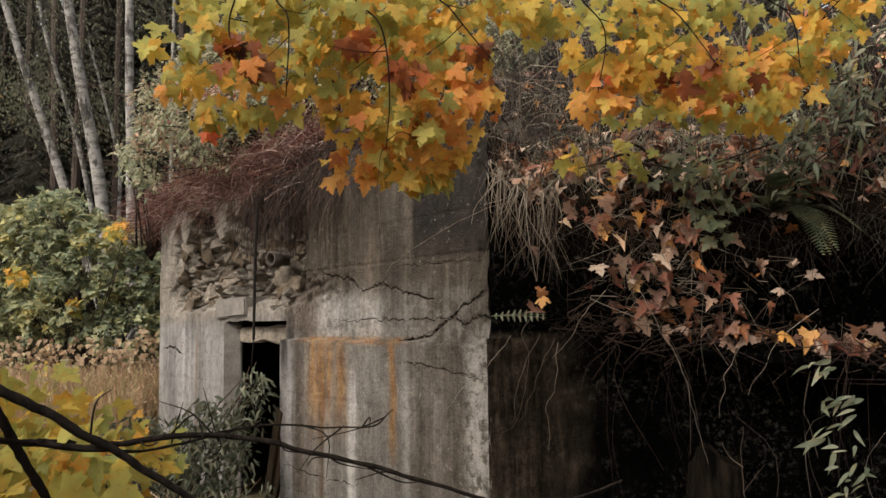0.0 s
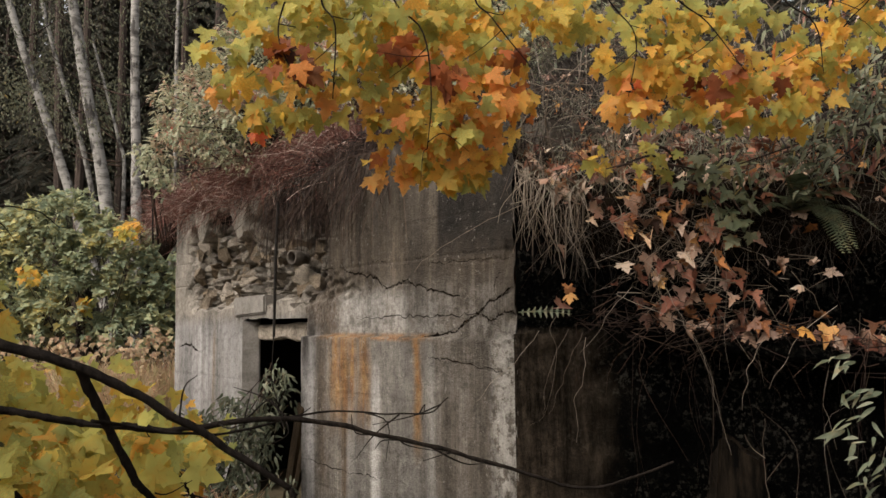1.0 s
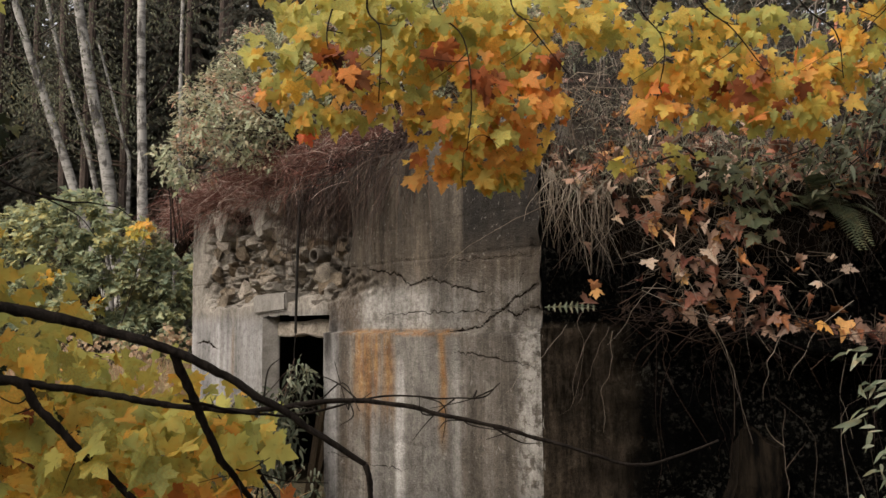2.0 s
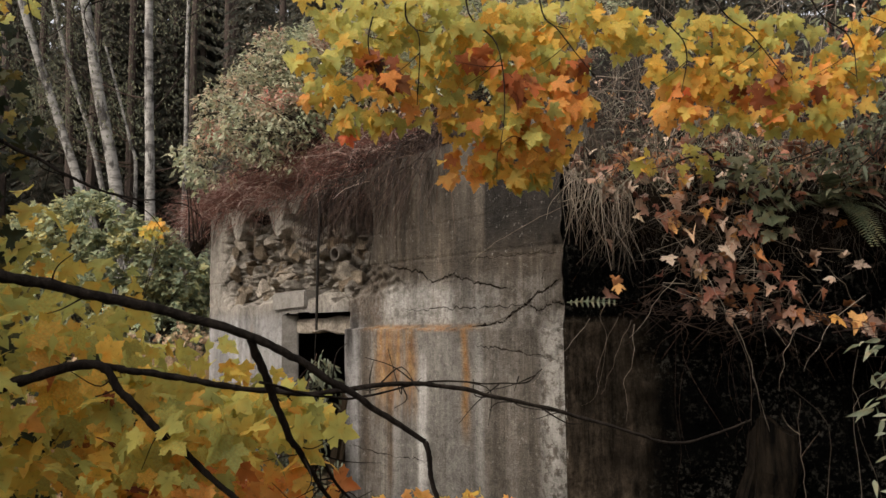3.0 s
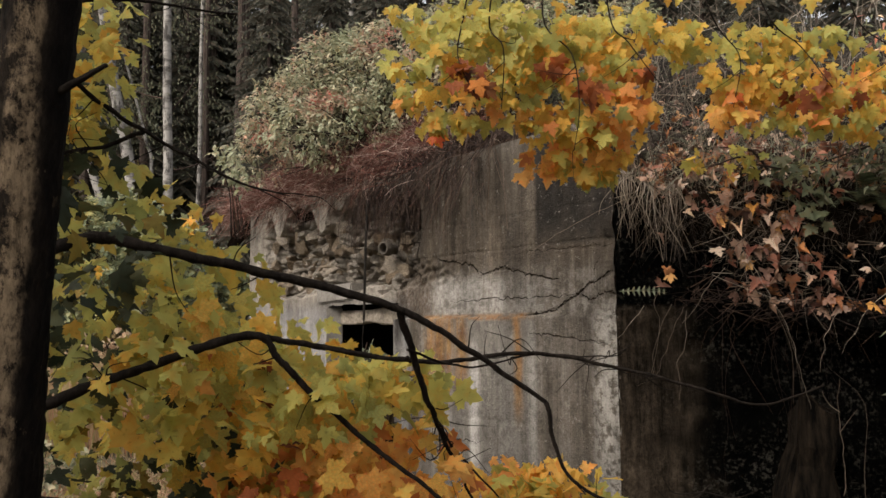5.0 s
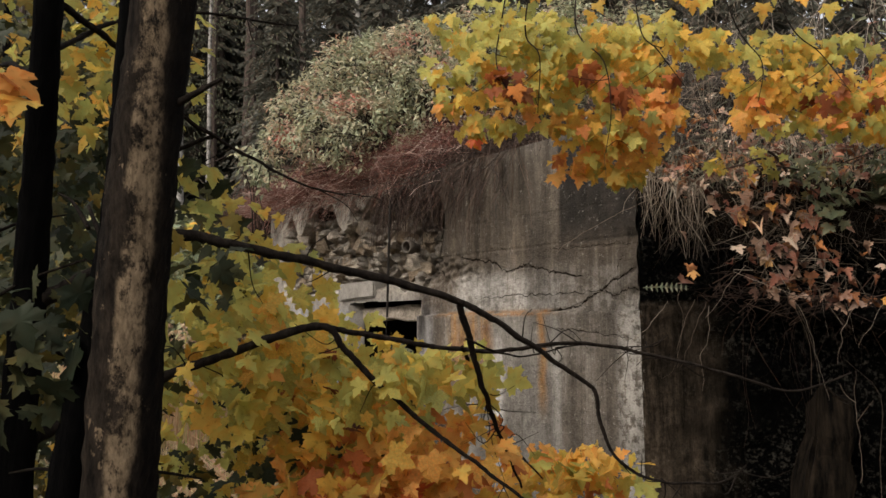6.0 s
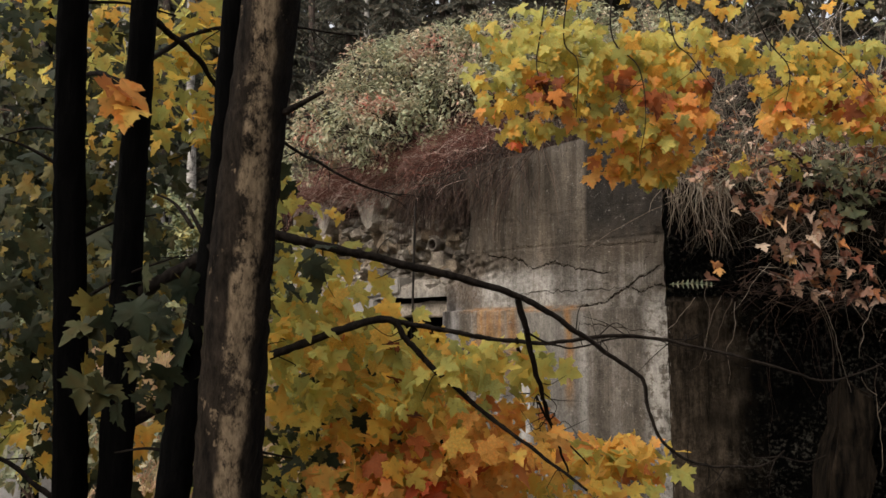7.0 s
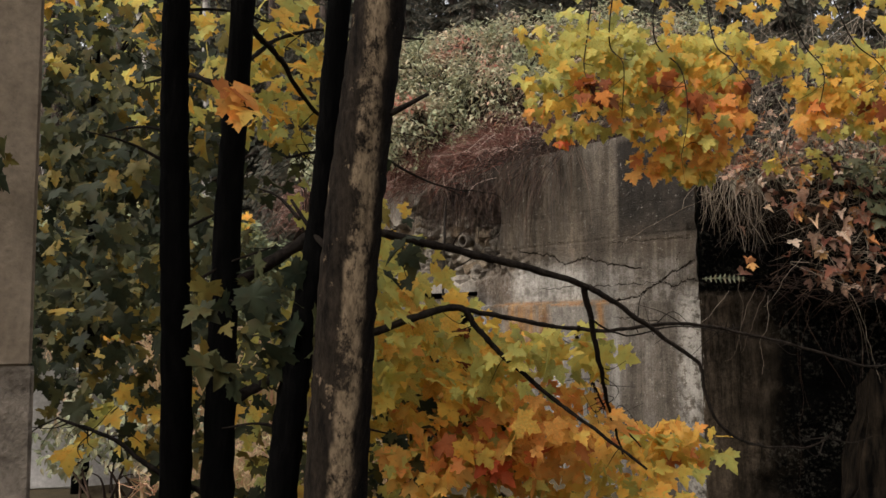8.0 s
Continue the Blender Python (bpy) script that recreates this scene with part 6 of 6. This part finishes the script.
drape("twig_tangle", "tangle of dry brown twigs sliding over the wall", "twigs", 170, tongue, lambda r, p: [p + SIDE_ALONG * r.gauss(0, 0.1) + SIDE_OUT * r.uniform(0, 0.08) + Vector((0, 0, r.gauss(0, 0.06))), p + SIDE_ALONG * r.gauss(0, 0.2) + SIDE_OUT * r.uniform(-0.02, 0.1) + Vector((0, 0, r.gauss(-0.08, 0.12)))], "root", (0.0015, 0.004), 66)
drape("twig_tangle", "dark twigs and rootlets lying along the ledge", "twigs", 200, lambda r: SIDE @ Matrix.Rotation(math.radians(7.0), 4, "Y") @ Vector((r.uniform(0.3, 3.2), -r.uniform(0.25, 0.45), r.gauss(2.14, 0.06))), lambda r, p: [p + SIDE_ALONG * r.gauss(0, 0.12) + SIDE_OUT * r.uniform(0, 0.1) + Vector((0, 0, r.gauss(0.02, 0.07))), p + SIDE_ALONG * r.gauss(0, 0.25) + SIDE_OUT * r.uniform(-0.02, 0.12) + Vector((0, 0, r.gauss(-0.06, 0.12)))], "darkstem", (0.002, 0.005), 65)


# single dry twigs and roots that reach out over the front wall and the dark face
for line in ([(1.15, 5.3, 2.45), (1.28, 5.28, 2.25), (1.40, 5.28, 2.02), (1.53, 5.3, 1.76), (1.60, 5.3, 1.45), (1.65, 5.3, 1.18)], [(1.93, 5.3, 1.95), (1.80, 5.28, 1.72), (1.75, 5.3, 1.46)], [(2.05, 5.15, 2.37), (2.17, 5.13, 2.22), (2.26, 5.15, 2.08), (2.34, 5.15, 1.86)],
             [(1.10, 5.4, 2.28), (0.95, 5.38, 2.16), (0.83, 5.4, 1.98), (0.72, 5.4, 1.85)], [(0.72, 5.4, 1.98), (0.63, 5.38, 1.78), (0.54, 5.4, 1.55), (0.50, 5.4, 1.44)], [(0.74, 5.4, 1.95), (0.72, 5.38, 1.7), (0.66, 5.4, 1.5), (0.68, 5.4, 1.25)], [(1.17, 5.2, 2.4), (1.22, 5.2, 2.2), (1.33, 5.2, 2.0)], [(1.9, 5.3, 0.5), (1.9, 5.3, 0.95), (1.88, 5.3, 1.2), (1.89, 5.3, 1.4)], [(1.9, 5.3, 1.0), (1.97, 5.3, 1.08), (2.02, 5.3, 1.17)], [(1.89, 5.3, 1.15), (1.82, 5.3, 1.22), (1.78, 5.3, 1.31)],
             [(0.5, 5.62, 2.92), (0.25, 5.6, 2.84), (-0.05, 5.7, 2.70), (-0.34, 5.9, 2.53), (-0.42, 6.0, 2.45)], [(0.45, 5.55, 2.0), (0.33, 5.6, 1.82), (0.14, 5.6, 1.66), (0.02, 5.6, 1.51)], [(0.62, 5.4, 2.0), (0.50, 5.35, 1.75), (0.42, 5.3, 1.45)]):
    bent = [p + 0.03 * Vector((noise.noise(p * 9), noise.noise(p * 9 + Vector((4, 0, 0))), 0.5 * noise.noise(p * 12))) for p in glide(line, 6)]
    t = stem(None, bent, [0.0022, 0.0008], MAT["root"], "dry_twig", 5, 0.25, steps=2)
    tagged(t, "single dry twig hanging from the bank", "twig", "dry twigs")


# leaves caught on the ledge and scattered over the bank
rng = random.Random(81)
litter = thing("leaf_litter", "fallen brown and orange maple leaves caught on the ledge", "leaves")
places = []
for i in range(105):
    along = 3.6 * rng.random() ** 0.9
    places.append(SIDE @ Vector((0.95 + along, rng.uniform(-0.46, -0.25), 2.06 - 0.13 * along + abs(rng.gauss(0, 0.07)))))
places += [SIDE @ Vector((rng.uniform(0.3, 2.2), rng.uniform(-0.5, -0.3), rng.uniform(2.05, 2.75))) for i in range(20)]
places += [tongue(rng) + SIDE_OUT * 0.05 for i in range(80)]
foliage(litter, places, CURLED, MAT["litter"], (0.06, 0.115), (0.0, -0.8, -0.5), (0, -0.6, 0.8), rng, single=180)
places = [side_edge(rng, 0.1, 4.5, 2.6) + SIDE_OUT * 0.05 + Vector((0, 0, rng.uniform(0.02, 0.22))) for i in range(420)]
foliage(litter, places, CURLED, MAT["litter"], (0.05, 0.10), (0.0, -0.7, -0.3), (0, -0.6, 0.9), rng)
places = [side_edge(rng, 0.1, 4.0, 0.9) + SIDE_OUT * 0.06 + Vector((0, 0, rng.uniform(-0.12, 0.12))) for i in range(620)]
foliage(litter, places, CURLED, MAT["litter"], (0.055, 0.115), (0.0, -0.8, -0.3), (0, -0.6, 0.9), rng, single=120)


def fern(base, way, count, length, seed, label, mat="frond", wide=0.2, spread=1.0, slim=0.0085, up=(0, -0.5, 1), arch=1.0, skip=1):
    rr = random.Random(seed)
    t = thing("fern", label, "fern", Matrix.Translation(base))
    for k in range(count):
        w = (Vector(way) + spread * Vector((rr.gauss(0, 0.5), rr.gauss(0, 0.3), rr.gauss(0, 0.3)))).normalized()
        line = glide([(0, 0, 0), w * length * 0.5 + Vector((0, 0, 0.12 * length * arch)), w * length - Vector((0, 0, 0.15 * length * arch))], 14)
        g = Geo()
        tube(g, line, [0.004, 0.001], 4)
        across = w.cross(Vector(up)).normalized()
        for i in range(2, len(line), skip):
            size = wide * length * math.sin(math.pi * (0.12 + 0.86 * i / len(line)))
            for sgn in (-1, 1):
                p = line[i]
                q = p + across * sgn * size + w * size * 0.35 - Vector((0, 0, size * 0.15))
                e = w * slim * length / 0.4
                g.add([p - e, p + e, q + e * 0.2, q - e * 0.2], [(0, 1, 2, 3)])
        part("frond", g, MAT[mat], t)


fern(SIDE @ Vector((2.1, -0.3, 2.85)), (0.1, -0.7, -0.3), 8, 0.42, 1, "dark green fern growing from the bank")
fern(SIDE @ Vector((0.04, -0.1, 2.13)), (1.0, -0.3, 0.0), 2, 0.40, 4, "small pale green fern on the wall", "grey_leaf", 0.11, 0.22, 0.010, (0, -1, 0.3), 0.12, 3)
fern(SIDE @ Vector((1.95, -0.34, 2.8)), (-0.3, -0.9, 0.1), 9, 0.36, 8, "dark fern arching from the bank edge")
fern(SIDE @ Vector((2.7, -0.2, 2.95)), (0.1, -0.8, 0.2), 6, 0.4, 3, "green fern on the bank edge")


# tall dry meadow grass left of the bunker and round the clump
def meadow(count, lo, hi, seed, tall):
    def root(r):
        x, y = r.uniform(lo[0], hi[0]), r.uniform(lo[1], hi[1])
        return Vector((x, y, ground_height(x, y) - 0.02))
    return drape("meadow_grass", "tall dry reddish meadow grass", "grass", count, root,
                 lambda r, p: [p + Vector((r.gauss(0, 0.05), r.gauss(0, 0.05), tall * r.uniform(0.4, 0.6))), p + Vector((r.gauss(0, 0.2), r.gauss(0, 0.2), tall * r.uniform(0.7, 1.1)))], "meadow", (0.006, 0.011), seed, 3, 2)


meadow(5200, (-8.5, 11.0), (-4.4, 17.0), 91, 1.35)
meadow(1500, (-4.8, 5.0), (-2.2, 8.5), 92, 0.5)
